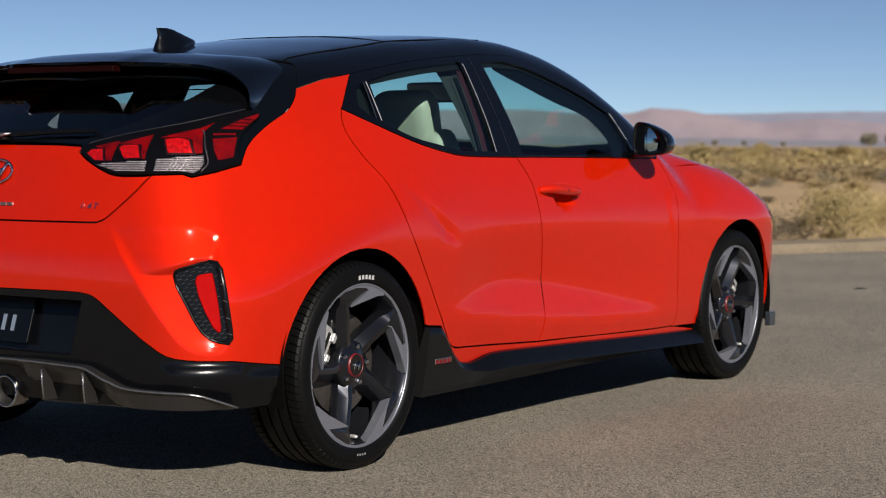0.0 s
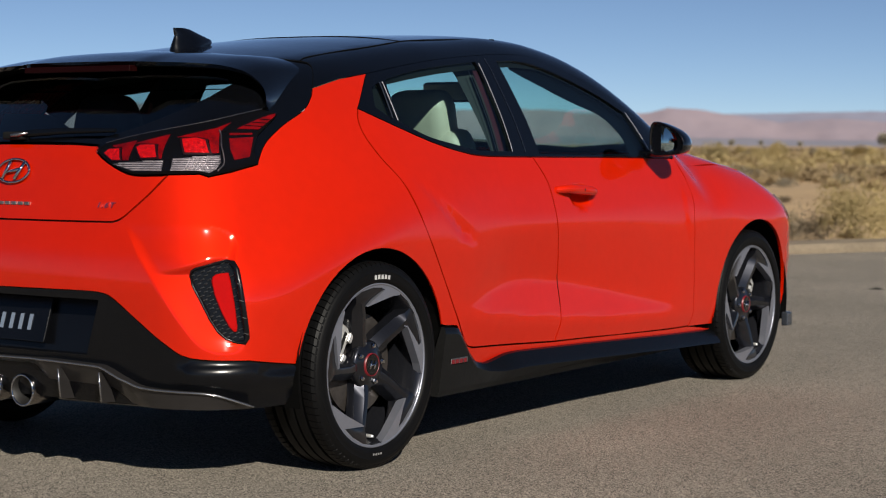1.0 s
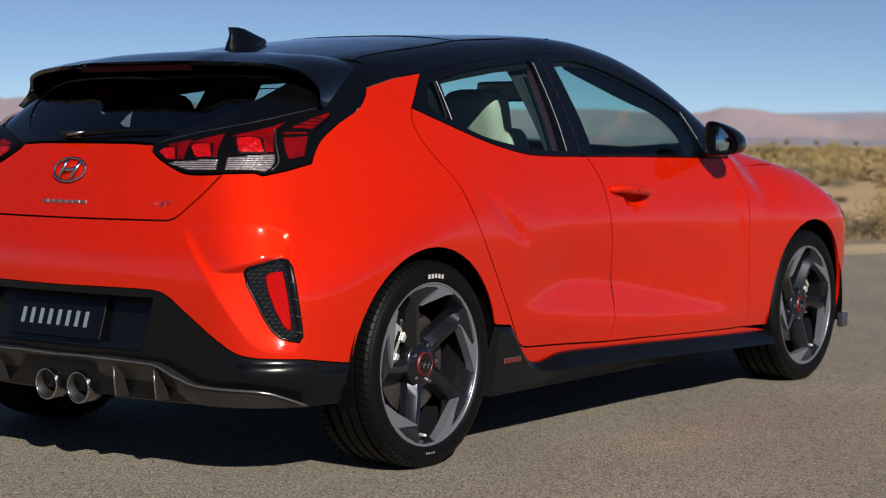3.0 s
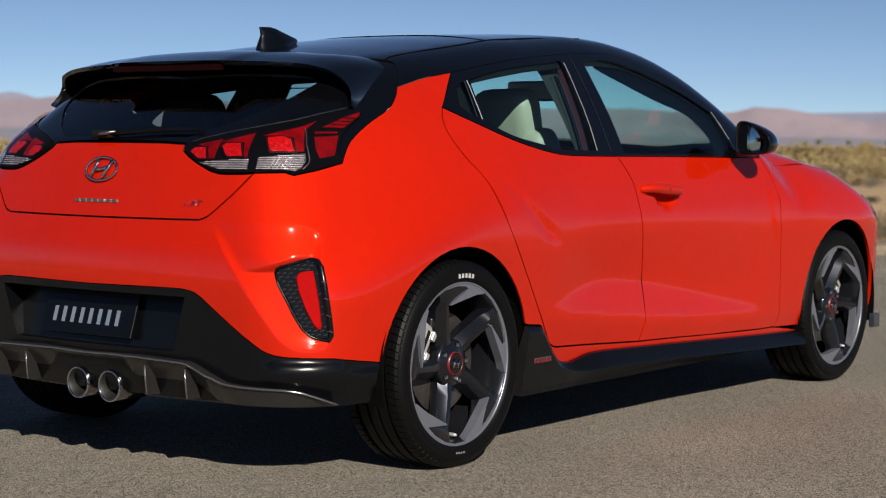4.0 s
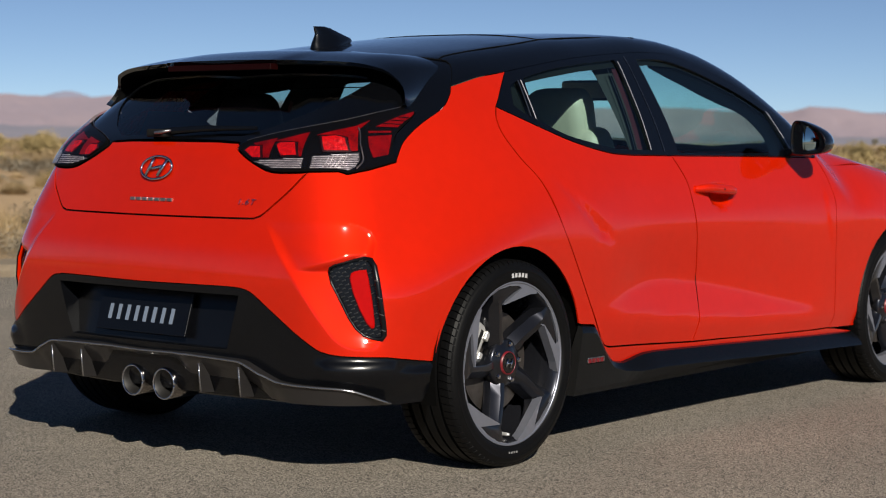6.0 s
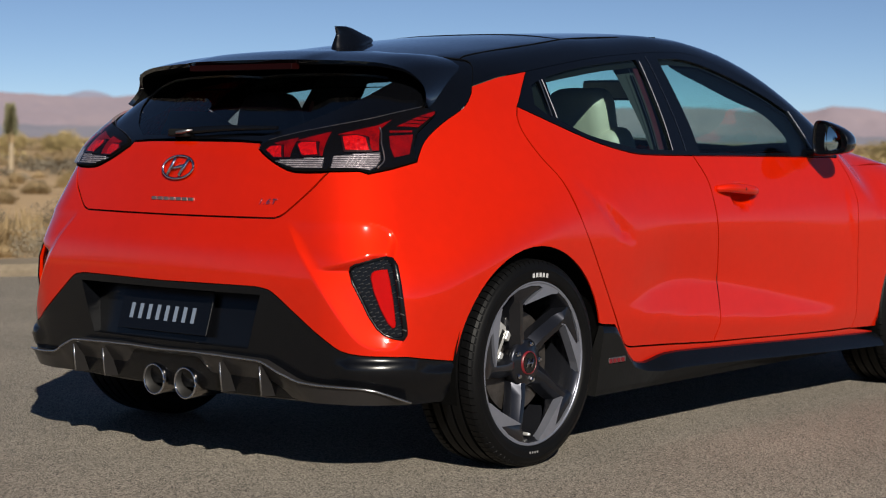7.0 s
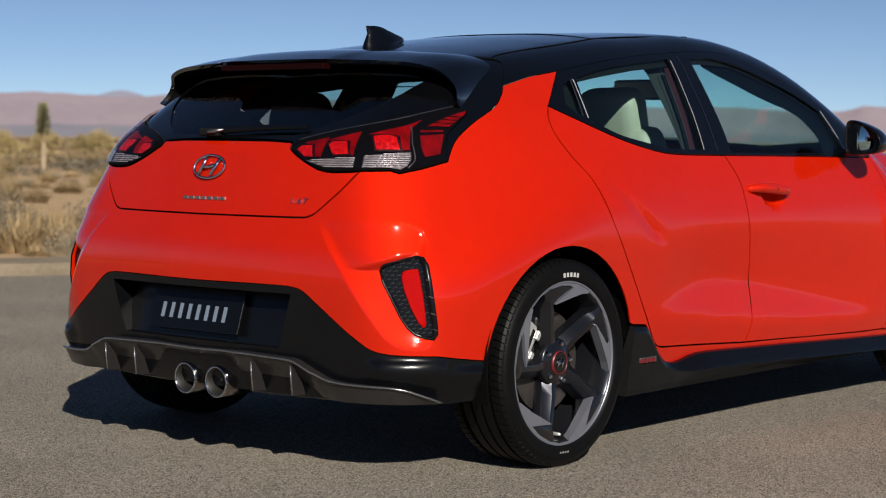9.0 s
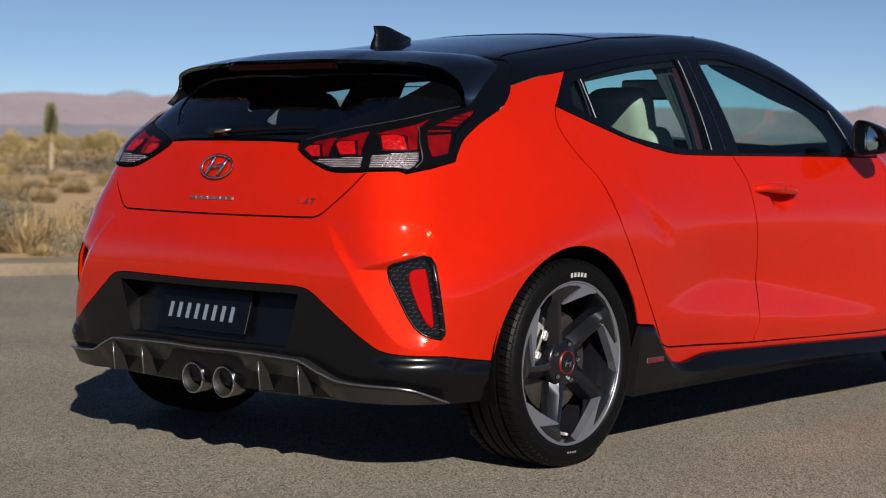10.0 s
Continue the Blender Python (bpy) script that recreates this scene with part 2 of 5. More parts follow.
def bumper_hollow(u, z):
    """Depth of the hollow in the rear bumper's corner, round the vent."""
    left = 0.6 * ((u - 0.394) * 0.868 + (z - 0.713) * 0.497)
    top = smin(0.2 * (0.752 - z), 0.0085 + 0.04 * (0.752 - z), 0.006) + 1.5 * smax(lip_z(u) - z, 0.0 * u, 0.008)
    right = (0.7 + 5.0 * (1 - ramp(z, 0.636, 0.65)) * ramp(z, 0.42, 0.45)) * (hollow_edge(z) - u)
    low = 0.38 * (z - 0.397)
    hollow = smin(smin(smin(left, top, 0.006), right, 0.006), low, 0.02)
    return smin(smax(hollow, 0.0 * u, 0.002), 0.042 + 0.0 * u, 0.03)


def door_in(y, z):
    """The doors' section: a lower facet that faces up, a hollow over it, a crease at the waist."""
    h, b = facet_top(y), facet_low(y)
    h = smax(h, b + 0.01, 0.01)
    deep = 0.006 - 0.2 * (h - b)
    facet = 0.006 - 0.2 * (z - b)
    hollow = deep * (0.705 - z) / (0.705 - h)
    return smin(smin(smax(facet, hollow, 0.006), waist_in(z), 0.012), 0.0085 + 0.2 * (z - b), 0.008)


def skin(x, y, z):
    """Below zero inside the car's body."""
    x = np.abs(x)
    d = doorness(y)
    low = plan_w(y) + d * door_in(y, z) + (1 - d) * arch_in(z)
    # flared front wing, with a crisp edge over it and behind it
    low = low + 0.006 * ramp(y - 2.045 - 0.25 * smax(0.74 - z, 0.0 * z, 0.02), -0.004, 0.03) * ramp(0.84 - 0.09 * (y - 2.4) ** 2 - z, 0.0, 0.05) * ramp(z, 0.52, 0.68)
    # crease that runs from the rear window down into the door
    low = low - 0.009 * bell((y - 0.3) * 0.625 + (z - 0.85) * 0.781, 0.0, 0.015) * ramp(z, 0.655, 0.71) * (1 - ramp(z, 0.84, 0.93))
    up = cabin_w(y) - 0.56 * (z - 0.95) - 0.22 * np.maximum(z - 0.95, 0) ** 2
    side = x - smin(low, up, 0.03)
    back = rear_y(z) + rear_k(z) * x * x - y
    front = y - (front_y(z) - 0.33 * x * x)
    top = z - (roof_z(y) - roof_k(y) * x * x - 0.12 * x ** 4)
    body = smax(smax(smax(side, back, 0.14), front, 0.2), top, 0.09)
    u = 1.5 * np.arctan2(x, AXIS_Y - y)
    # faceted hollow in the corner of the rear bumper, round the vent
    body = body + bumper_hollow(u, z)
    # finger cup behind the door handle
    body = body + 0.02 * ramp(1 - ((y - 1.28) / 0.08) ** 2 - ((z - 0.8) / 0.045) ** 2, 0.0, 0.8) * (x > 0.5)
    # ledge along the black lower bumper at the corner
    return body - 0.019 * ramp(0.379 - 0.126 * (u - 0.546) - z, 0.0, 0.028) * ramp(u, 0.5, 0.56) * (1 - ramp(u, 0.86, 0.9)) * ramp(z, 0.25, 0.33)


def meet(o, d, far):
    """The places where rays from o along d, from inside the body, leave it."""
    ts = np.linspace(0.0, far, 90)
    lo, hi, found = np.zeros(len(o)), np.full(len(o), far), np.zeros(len(o), bool)
    for a, b in zip(ts[:-1], ts[1:]):
        p = o + d * b
        out = (skin(p[:, 0], p[:, 1], p[:, 2]) > 0) & ~found
        lo[out], hi[out] = a, b
        found |= out
    for _ in range(26):
        mid = (lo + hi) / 2
        p = o + d * mid[:, None]
        out = skin(p[:, 0], p[:, 1], p[:, 2]) > 0
        hi, lo = np.where(out, mid, hi), np.where(out, lo, mid)
    return o + d * ((lo + hi) / 2)[:, None]


# charts of the skin: round (angle about an upright axis, height) and hoop (length, angle about a lengthwise axis)


def round_place(uv):
    a = uv[:, 0] / 1.5
    o = np.c_[np.zeros(len(uv)), np.full(len(uv), AXIS_Y), uv[:, 1]]
    return meet(o, np.c_[np.sin(a), -np.cos(a), np.zeros(len(uv))], 2.6)


def round_chart(p):
    return np.c_[1.5 * np.arctan2(p[:, 0], AXIS_Y - p[:, 1]), p[:, 2]]


def hoop_place(uv):
    a = uv[:, 1] / 0.8
    o = np.c_[np.zeros(len(uv)), uv[:, 0], np.full(len(uv), AXIS_Z)]
    return meet(o, np.c_[np.cos(a), np.zeros(len(uv)), np.sin(a)], 1.3)


def hoop_chart(p):
    return np.c_[p[:, 1], 0.8 * np.arctan2(p[:, 2] - AXIS_Z, p[:, 0])]


def skin_normal(p, e=0.002):
    g = np.stack([skin(*(p + e * np.eye(3)[i]).T) - skin(*(p - e * np.eye(3)[i]).T) for i in range(3)], 1)
    return g / np.linalg.norm(g, axis=1, keepdims=True)


def top_place(uv):
    o = np.c_[uv[:, 0], uv[:, 1], np.full(len(uv), 0.55)]
    return meet(o, np.tile([0.0, 0.0, 1.0], (len(uv), 1)), 1.1)


def top_chart(p):
    return p[:, :2].copy()


CHARTS = {"round": (round_chart, round_place), "hoop": (hoop_chart, hoop_place), "top": (top_chart, top_place)}


def on_side(pts):
    """Places on the right flank from (length, height) pairs."""
    q = np.array(pts, float)
    return meet(np.c_[np.zeros(len(q)), q], np.tile([1.0, 0, 0], (len(q), 1)), 1.2)


def on_rear(pts):
    """Places on the tail from (width, height) pairs."""
    q = np.array(pts, float)
    return meet(np.c_[q[:, 0], np.full(len(q), 0.6), q[:, 1]], np.tile([0, -1.0, 0], (len(q), 1)), 1.6)


def on_top(pts):
    return top_place(np.array(pts, float))


def flip(p):
    return p[::-1] * np.array([-1.0, 1, 1])


def bend(p, n=5):
    """A rounder line through the same points."""
    p = np.asarray(p, float)
    e = np.vstack([2 * p[0] - p[1], p, 2 * p[-1] - p[-2]])
    out = []
    for i in range(1, len(e) - 2):
        for k in range(n):
            t = k / n
            out.append(0.5 * (2 * e[i] + (e[i + 1] - e[i - 1]) * t + (2 * e[i - 1] - 5 * e[i] + 4 * e[i + 1] - e[i + 2]) * t * t + (3 * e[i] - e[i - 1] - 3 * e[i + 1] + e[i + 2]) * t ** 3))
    return np.array(out + [p[-1]])


def inside(poly, q):
    x, y = q[:, 0], q[:, 1]
    r = np.zeros(len(q), bool)
    a, b = poly, np.roll(poly, -1, 0)
    for (x0, y0), (x1, y1) in zip(a, b):
        if y0 != y1:
            r ^= ((y0 > y) != (y1 > y)) & (x < (x1 - x0) * (y - y0) / (y1 - y0) + x0)
    return r


def near(poly, q, d):
    r = np.zeros(len(q), bool)
    for p0, p1 in zip(poly, np.roll(poly, -1, 0)):
        e = p1 - p0
        t = np.clip(((q - p0) @ e) / max(e @ e, 1e-12), 0, 1)
        r |= np.hypot(*(q - p0 - t[:, None] * e).T) < d
    return r


def ring(p3, chart, step, gap):
    """A closed line of places as an evenly divided outline in the chart, drawn in by the gap."""
    out = []
    for p, q in zip(p3, np.roll(p3, -1, 0)):
        k = max(1, int(math.ceil(np.linalg.norm(q - p) / step)))
        out += [p + (q - p) * i / k for i in range(k)]
    c = CHARTS[chart][0](np.array(out))
    keep = np.hypot(*(c - np.roll(c, 1, 0)).T) > 1e-4
    c = c[keep]
    area = 0.5 * np.sum(c[:, 0] * np.roll(c[:, 1], -1) - c[:, 1] * np.roll(c[:, 0], -1))
    if area < 0:
        c = c[::-1].copy()
    if gap:
        d = np.roll(c, -1, 0) - np.roll(c, 1, 0)
        d /= np.maximum(np.hypot(*d.T)[:, None], 1e-9)
        c = c + gap * np.c_[-d[:, 1], d[:, 0]]
    return c


def panel(name, chart, outline, material, parent, holes=(), step=0.03, lift=0.0, flange=0.012, gap=0.0015, label="", mirrored=False, crown=0.0, side=1, fine=None):
    """A piece of the car's skin within an outline, with turned-in edges; lift: metres that it stands proud."""
    to, place = CHARTS[chart]
    rings = [ring(np.asarray(outline), chart, step, gap)] + [ring(np.asarray(h), chart, step, -gap) for h in holes]
    lo, hi = rings[0].min(0), rings[0].max(0)
    gx, gy = np.meshgrid(np.arange(lo[0], hi[0], step), np.arange(lo[1], hi[1], step))
    gx[1::2] += step / 2
    g = np.c_[gx.ravel(), gy.ravel()]
    if fine:
        x0, x1, y0, y1, small = fine
        g = g[~((np.abs(g[:, 0]) > x0) & (np.abs(g[:, 0]) < x1) & (g[:, 1] > y0) & (g[:, 1] < y1))]
        fx, fy = np.meshgrid(np.arange(x0, x1, small), np.arange(y0, y1, small))
        fx[1::2] += small / 2
        g = np.vstack([g, np.c_[fx.ravel(), fy.ravel()], np.c_[-fx.ravel(), fy.ravel()]])
    ok = inside(rings[0], g)
    for h in rings[1:]:
        ok &= ~inside(h, g)
    g = g[ok]
    for r in rings:
        g = g[~near(r, g, (fine[4] if fine else step) * 0.45)]
    pts = np.vstack(rings + [g])
    edges, at = [], 0
    for r in rings:
        edges += [(at + i, at + (i + 1) % len(r)) for i in range(len(r))]
        at += len(r)
    v2, _, tris, *_ = delaunay_2d_cdt([Vector(p) for p in pts], edges, [], 0, 1e-6)
    v2 = np.array([tuple(p) for p in v2])
    tris = np.array([t for t in tris if len(t) == 3])
    mid = v2[tris].mean(1)
    ok = inside(rings[0], mid)
    for h in rings[1:]:
        ok &= ~inside(h, mid)
    tris = tris[ok]
    p3 = place(v2)
    nor = skin_normal(p3)
    rise = np.full(len(p3), lift)
    if crown:
        edge = np.vstack(rings)
        dist = np.min(np.hypot(v2[:, None, 0] - edge[None, :, 0], v2[:, None, 1] - edge[None, :, 1]), 1)
        rise = rise + crown * (1 - np.exp(-dist / max(0.012, crown)))
    p3 = p3 + nor * rise[:, None]
    fn = np.cross(p3[tris[:, 1]] - p3[tris[:, 0]], p3[tris[:, 2]] - p3[tris[:, 0]])
    wrong = np.sum(fn * nor[tris[:, 0]], 1) < 0
    tris[wrong] = tris[wrong][:, ::-1]
    verts, normals, faces = [p3], [nor], [tuple(t) for t in tris]
    if flange:
        count = {}
        for t in tris:
            for a, b in ((t[0], t[1]), (t[1], t[2]), (t[2], t[0])):
                count[(a, b)] = count.get((b, a), 0)
                if (b, a) in count:
                    count[(b, a)] = 1
        rim = [(a, b) for (a, b), c in count.items() if c == 0]
        base, add_v, add_n = len(p3), [], []
        for a, b in rim:
            e = p3[b] - p3[a]
            out = np.cross(e, nor[a])
            out /= max(np.linalg.norm(out), 1e-9)
            k = base + len(add_v)
            bow = 0.0012
            add_v += [p3[a], p3[b], p3[b] - nor[b] * flange - out * bow, p3[a] - nor[a] * flange - out * bow]
            add_n += [out] * 4
            faces.append((k, k + 3, k + 2, k + 1))
        if add_v:
            verts.append(np.array(add_v))
            normals.append(np.array(add_n))
    verts, normals = np.vstack(verts), np.vstack(normals)
    if side < 0:
        verts, normals, faces = verts * np.array([-1.0, 1, 1]), normals * np.array([-1.0, 1, 1]), [f[::-1] for f in faces]
    if crown:
        ob = mesh_part(name, verts, faces, material, parent, label, smooth=True)
    else:
        ob = mesh_part(name, verts, faces, material, parent, label, normals=normals)
    if mirrored:
        m = np.array([-1.0, 1, 1])
        mesh_part(name, verts * m, [f[::-1] for f in faces], material, parent, label, **({"smooth": True} if crown else {"normals": normals * m}))
    return ob


# ---- the car ----
car = tagged(new("car"), "orange-red compact hatchback with black roof, parked on asphalt", "car")


def arc(cy, cz, r, a0, a1, n=22):
    return [(cy + r * math.cos(radians(a0 + (a1 - a0) * i / n)), cz + r * math.sin(radians(a0 + (a1 - a0) * i / n))) for i in range(n + 1)]


BELT = bend(on_side([(0.137, 1.098), (0.215, 1.069), (0.329, 1.029), (0.452, 0.991), (0.592, 0.962), (0.72, 0.949), (1.022, 0.945)]), 4)
BELT_FRONT = on_side([(1.022, 0.945), (1.429, 0.943), (1.853, 0.939), (2.09, 0.936)])
SEAM_BACK = bend(on_side([(0.137, 1.098), (0.112, 1.06), (0.109, 1.01), (0.14, 0.94), (0.192, 0.866), (0.236, 0.75), (0.303, 0.64), (0.41, 0.468), (0.478, 0.368), (0.512, 0.331)]), 4)
SEAM_MID = bend(on_side([(1.022, 0.945), (1.073, 0.852), (1.09, 0.72), (1.118, 0.54), (1.11, 0.381), (1.083, 0.292)]), 4)
SEAM_FRONT = bend(on_side([(2.09, 0.936), (2.118, 0.86), (2.124, 0.78), (2.12, 0.667), (2.134, 0.44), (2.136, 0.314), (2.114, 0.265)]), 4)
SILL_BACK = on_side([(0.512, 0.331), (0.53, 0.322), (0.56, 0.318), (0.887, 0.302), (1.083, 0.292)])
SILL_FRONT = on_side([(1.083, 0.292), (1.545, 0.277), (2.114, 0.265)])
ARCH_BACK = on_side(arc(0.004, 0.315, 0.357, 16, 174))
ARCH_FRONT = on_side(arc(2.69, 0.32, 0.357, 193, -6))
PILLAR_FRONT = bend(on_side([(0.137, 1.098), (0.158, 1.116), (0.203, 1.157), (0.274, 1.212)]), 3)
PILLAR_TOP = on_side([(0.274, 1.212), (0.125, 1.19), (-0.017, 1.157)])
BLACK_EDGE = bend(on_side([(-0.017, 1.157), (-0.043, 1.13), (-0.1, 1.088), (-0.205, 1.04), (-0.287, 0.99), (-0.33, 0.945), (-0.345, 0.924)]), 4)
LAMP_LOW = on_rear([(0.704, 0.924), (0.682, 0.903), (0.652, 0.889), (0.633, 0.897), (0.562, 0.895)])
LAMP_TIP = bend(on_rear([(0.562, 0.895), (0.451, 0.894), (0.382, 0.915), (0.33, 0.939), (0.291, 0.962)]), 3)
LAMP_TOP = bend(on_rear([(0.291, 0.962), (0.31, 0.982), (0.398, 1.007), (0.476, 1.024), (0.564, 1.047), (0.609, 1.068), (0.639, 1.087)]), 3)
HATCH_SEAM = bend(on_rear([(0.562, 0.895), (0.528, 0.844), (0.483, 0.799), (0.45, 0.77), (0.425, 0.76), (0.38, 0.757), (0.0, 0.755)]), 4)
VALANCE_TOP = np.vstack([on_side([(-0.35, 0.352)]), bend(np.vstack([on_rear([(0.82, 0.374), (0.7, 0.383)]), on_rear([(0.628, 0.421), (0.511, 0.503), (0.45, 0.545), (0.41, 0.557), (0.33, 0.56), (0.0, 0.557)])]), 4)])


def both(half):
    """A closed outline from its right half, which runs from the middle line to the middle line."""
    return np.vstack([half, flip(half)])


# flank: doors, tail, wings
# black strips sunk in the panel gaps darken the seams
for line in (SEAM_BACK, SEAM_MID, SEAM_FRONT, HATCH_SEAM):
    sunk = line - skin_normal(line) * 0.0075
    for s in (1, -1):
        part("door_seal", tube(sunk * np.array([s, 1, 1]), 0.0042, 6), BLANK, car, smooth=True)
panel("rear_door", "hoop", np.vstack([BELT, SEAM_MID, SILL_BACK[::-1], SEAM_BACK[::-1]]), PAINT, car, mirrored=True, gap=0.0034, flange=0.025, step=0.022)
panel("front_door", "hoop", np.vstack([BELT_FRONT, SEAM_FRONT, SILL_FRONT[::-1], SEAM_MID[::-1]]), PAINT, car, mirrored=True, gap=0.0034, flange=0.025, step=0.018)

VENT_UV = np.array([(0.539, 0.614), (0.543, 0.627), (0.552, 0.634), (0.581, 0.645), (0.616, 0.655), (0.63, 0.65), (0.641, 0.632), (0.651, 0.586), (0.659, 0.523), (0.664, 0.466),
                    (0.665, 0.44), (0.66, 0.428), (0.641, 0.427), (0.621, 0.437), (0.604, 0.456), (0.587, 0.488), (0.568, 0.535), (0.547, 0.583)])
RED_UV = np.array([(0.586, 0.597), (0.588, 0.611), (0.595, 0.618), (0.607, 0.621), (0.622, 0.623), (0.627, 0.599), (0.637, 0.535), (0.644, 0.471), (0.643, 0.459), (0.637, 0.457), (0.626, 0.471), (0.609, 0.511), (0.593, 0.56)])
VENT = round_place(VENT_UV)
tail_half = np.vstack([flip(HATCH_SEAM) * np.array([-1.0, 1, 1]), flip(LAMP_LOW) * np.array([-1.0, 1, 1]), BLACK_EDGE[::-1], PILLAR_TOP[::-1], PILLAR_FRONT[::-1], SEAM_BACK,
                       on_side([(0.5, 0.345), (0.438, 0.402), (0.36, 0.409)]), ARCH_BACK, VALANCE_TOP])
panel("tail_body", "round", both(tail_half), PAINT, car, holes=[VENT, flip(VENT)], step=0.018, flange=0.006, fine=(0.37, 0.69, 0.385, 0.76, 0.006))
panel("tailgate", "round", both(np.vstack([on_rear([(0.0, 0.983), (0.2, 0.982), (0.285, 0.978)]), LAMP_TIP[::-1], HATCH_SEAM])), PAINT, car, step=0.025, gap=0.004)
panel("front_wing", "round", np.vstack([SEAM_FRONT, on_side([(2.2, 0.262), (2.342, 0.258)]), ARCH_FRONT, on_side([(3.06, 0.3), (3.12, 0.5), (3.1, 0.66), (3.03, 0.74)]), on_top([(0.74, 2.9), (0.745, 2.6), (0.755, 2.3), (0.77, 2.13)])]), PAINT, car, mirrored=True)
panel("bonnet", "top", both(np.vstack([on_top([(0.0, 2.735), (0.3, 2.69), (0.55, 2.52), (0.70, 2.32), (0.77, 2.13), (0.755, 2.3), (0.745, 2.6), (0.74, 2.9), (0.7, 3.1), (0.5, 3.22), (0.0, 3.3)])])), PAINT, car, step=0.04)
NOSE_TOP, NOSE_LOW = np.array([[0.004, 3.31, 0.84]]), np.array([[0.004, 3.4, 0.2]])
panel("front_bumper", "round", np.vstack([NOSE_TOP, on_top([(0.5, 3.23), (0.7, 3.11)]), on_side([(3.03, 0.735), (3.1, 0.655), (3.12, 0.5), (3.06, 0.29), (3.1, 0.2)]), NOSE_LOW]), PAINT, car, step=0.05, mirrored=True)
panel("front_lip", "round", np.vstack([np.array([[0.004, 3.45, 0.3]]), on_side([(3.12, 0.3), (3.06, 0.29), (3.06, 0.2)]), NOSE_LOW]), PLASTIC, car, step=0.05, lift=0.012, mirrored=True)
panel("headlamp", "round", on_side([(3.0, 0.775), (3.06, 0.765), (3.13, 0.72), (3.14, 0.66), (3.06, 0.70)]), LAMP_CLEAR, car, lift=0.006, mirrored=True, label="clear wrapped headlamp")

# black lower parts
panel("rocker", "hoop", on_side([(0.5, 0.345), (0.512, 0.331), (0.56, 0.316), (0.887, 0.3), (1.083, 0.29), (2.114, 0.263), (2.33, 0.236), (2.33, 0.2), (0.6, 0.2), (0.5, 0.28)]), PAINT, car, lift=-0.006, mirrored=True)
skirt_top = curve([(0.3, 0.409), (0.44, 0.4), (0.525, 0.312), (0.58, 0.272), (0.645, 0.26), (0.7, 0.268), (0.76, 0.281), (0.85, 0.283), (1.1, 0.276), (2.4, 0.233)], 0.009)
for s in (1, -1):
    vs, fs, ys = [], [], [0.356, 0.37, 0.4, 0.42, 0.44, 0.46, 0.48, 0.5, 0.52, 0.54, 0.56, 0.58, 0.6, 0.62, 0.65, 0.68, 0.71, 0.74, 0.78, 0.85, 1.0, 1.3, 1.6, 1.9, 2.2, 2.3, 2.342]
    for y in ys:
        zt = float(skirt_top(y))
        led = float(ramp(y, 0.6, 0.78))
        xs = on_side([(y, zt)])[0, 0]
        zb = 0.176 + 0.004 * (y - 0.4)
        shelf = zt - 0.012 - 0.03 * led
        for px_, pz in ((xs - 0.006, zt), (xs + 0.006 + 0.0 * led, zt - 0.004), (xs + 0.01 + 0.026 * led, shelf), (xs + 0.012 + 0.028 * led, shelf - 0.012), (0.868 + 0.01 * led, zb + 0.02), (0.862, zb), (0.8, zb + 0.004)):
            vs.append((px_ * s, y, pz))
    for i in range(len(ys) - 1):
        for k in range(6):
            a = 7 * i + k
            q = (a, a + 7, a + 8, a + 1)
            fs.append(q[::-1] if s > 0 else q)
    fs.append(tuple(range(7)) if s > 0 else tuple(range(6, -1, -1)))
    lower = [f for k, f in enumerate(fs[:-1]) if k % 6 >= 3]
    skirt = mesh_part("side_skirt", vs, [f for k, f in enumerate(fs[:-1]) if k % 6 < 3], PLASTIC, car, "satin black side skirt", smooth=True)
    mesh_part("skirt_lip", vs, lower + fs[-1:], MATT, skirt)
    skirt.data.set_sharp_from_angle(angle=radians(28))
low_half = np.vstack([flip(VALANCE_TOP) * np.array([-1.0, 1, 1]), on_side([(-0.35, 0.352), (-0.36, 0.27), (-0.378, 0.235)]), on_rear([(0.8, 0.232), (0.7, 0.235), (0.3, 0.232), (0.0, 0.232)])])
PLATE_HOLE = on_rear([(-0.4, 0.535), (0.4, 0.535), (0.345, 0.375), (-0.345, 0.375)])
panel("lower_bumper", "round", both(low_half), PLASTIC, car, holes=[PLATE_HOLE], step=0.025, flange=0.07)
vs, fs = [], []
for i in range(25):
    q = -1 + i / 12
    for k in range(7):
        z = 0.365 + 0.18 * k / 6
        x = q * (0.345 + 0.055 * (z - 0.375) / 0.16 + 0.012)
        vs.append((x, on_rear([(x, z)])[0, 1] + 0.022 + 0.055 * k / 6, z))
for i in range(24):
    for k in range(6):
        a = 7 * i + k
        fs.append((a, a + 7, a + 8, a + 1))
mesh_part("plate_recess", vs, fs, PLASTIC, car, smooth=True)
diff_top = curve([(0.0, 0.352), (0.22, 0.356), (0.42, 0.35), (0.54, 0.297), (0.6, 0.292), (0.72, 0.289), (0.755, 0.281), (0.785, 0.258), (0.805, 0.24), (0.83, 0.236)], 0.01)
diff_low = curve([(0.0, 0.222), (0.42, 0.226), (0.54, 0.234), (0.7, 0.236), (0.85, 0.236)], 0.02)
vs, fs, xs_, ts = [], [], np.linspace(-0.805, 0.805, 93), (0.0, 0.03, 0.1, 0.2, 0.35, 0.5, 0.65, 0.8, 0.92, 1.0)
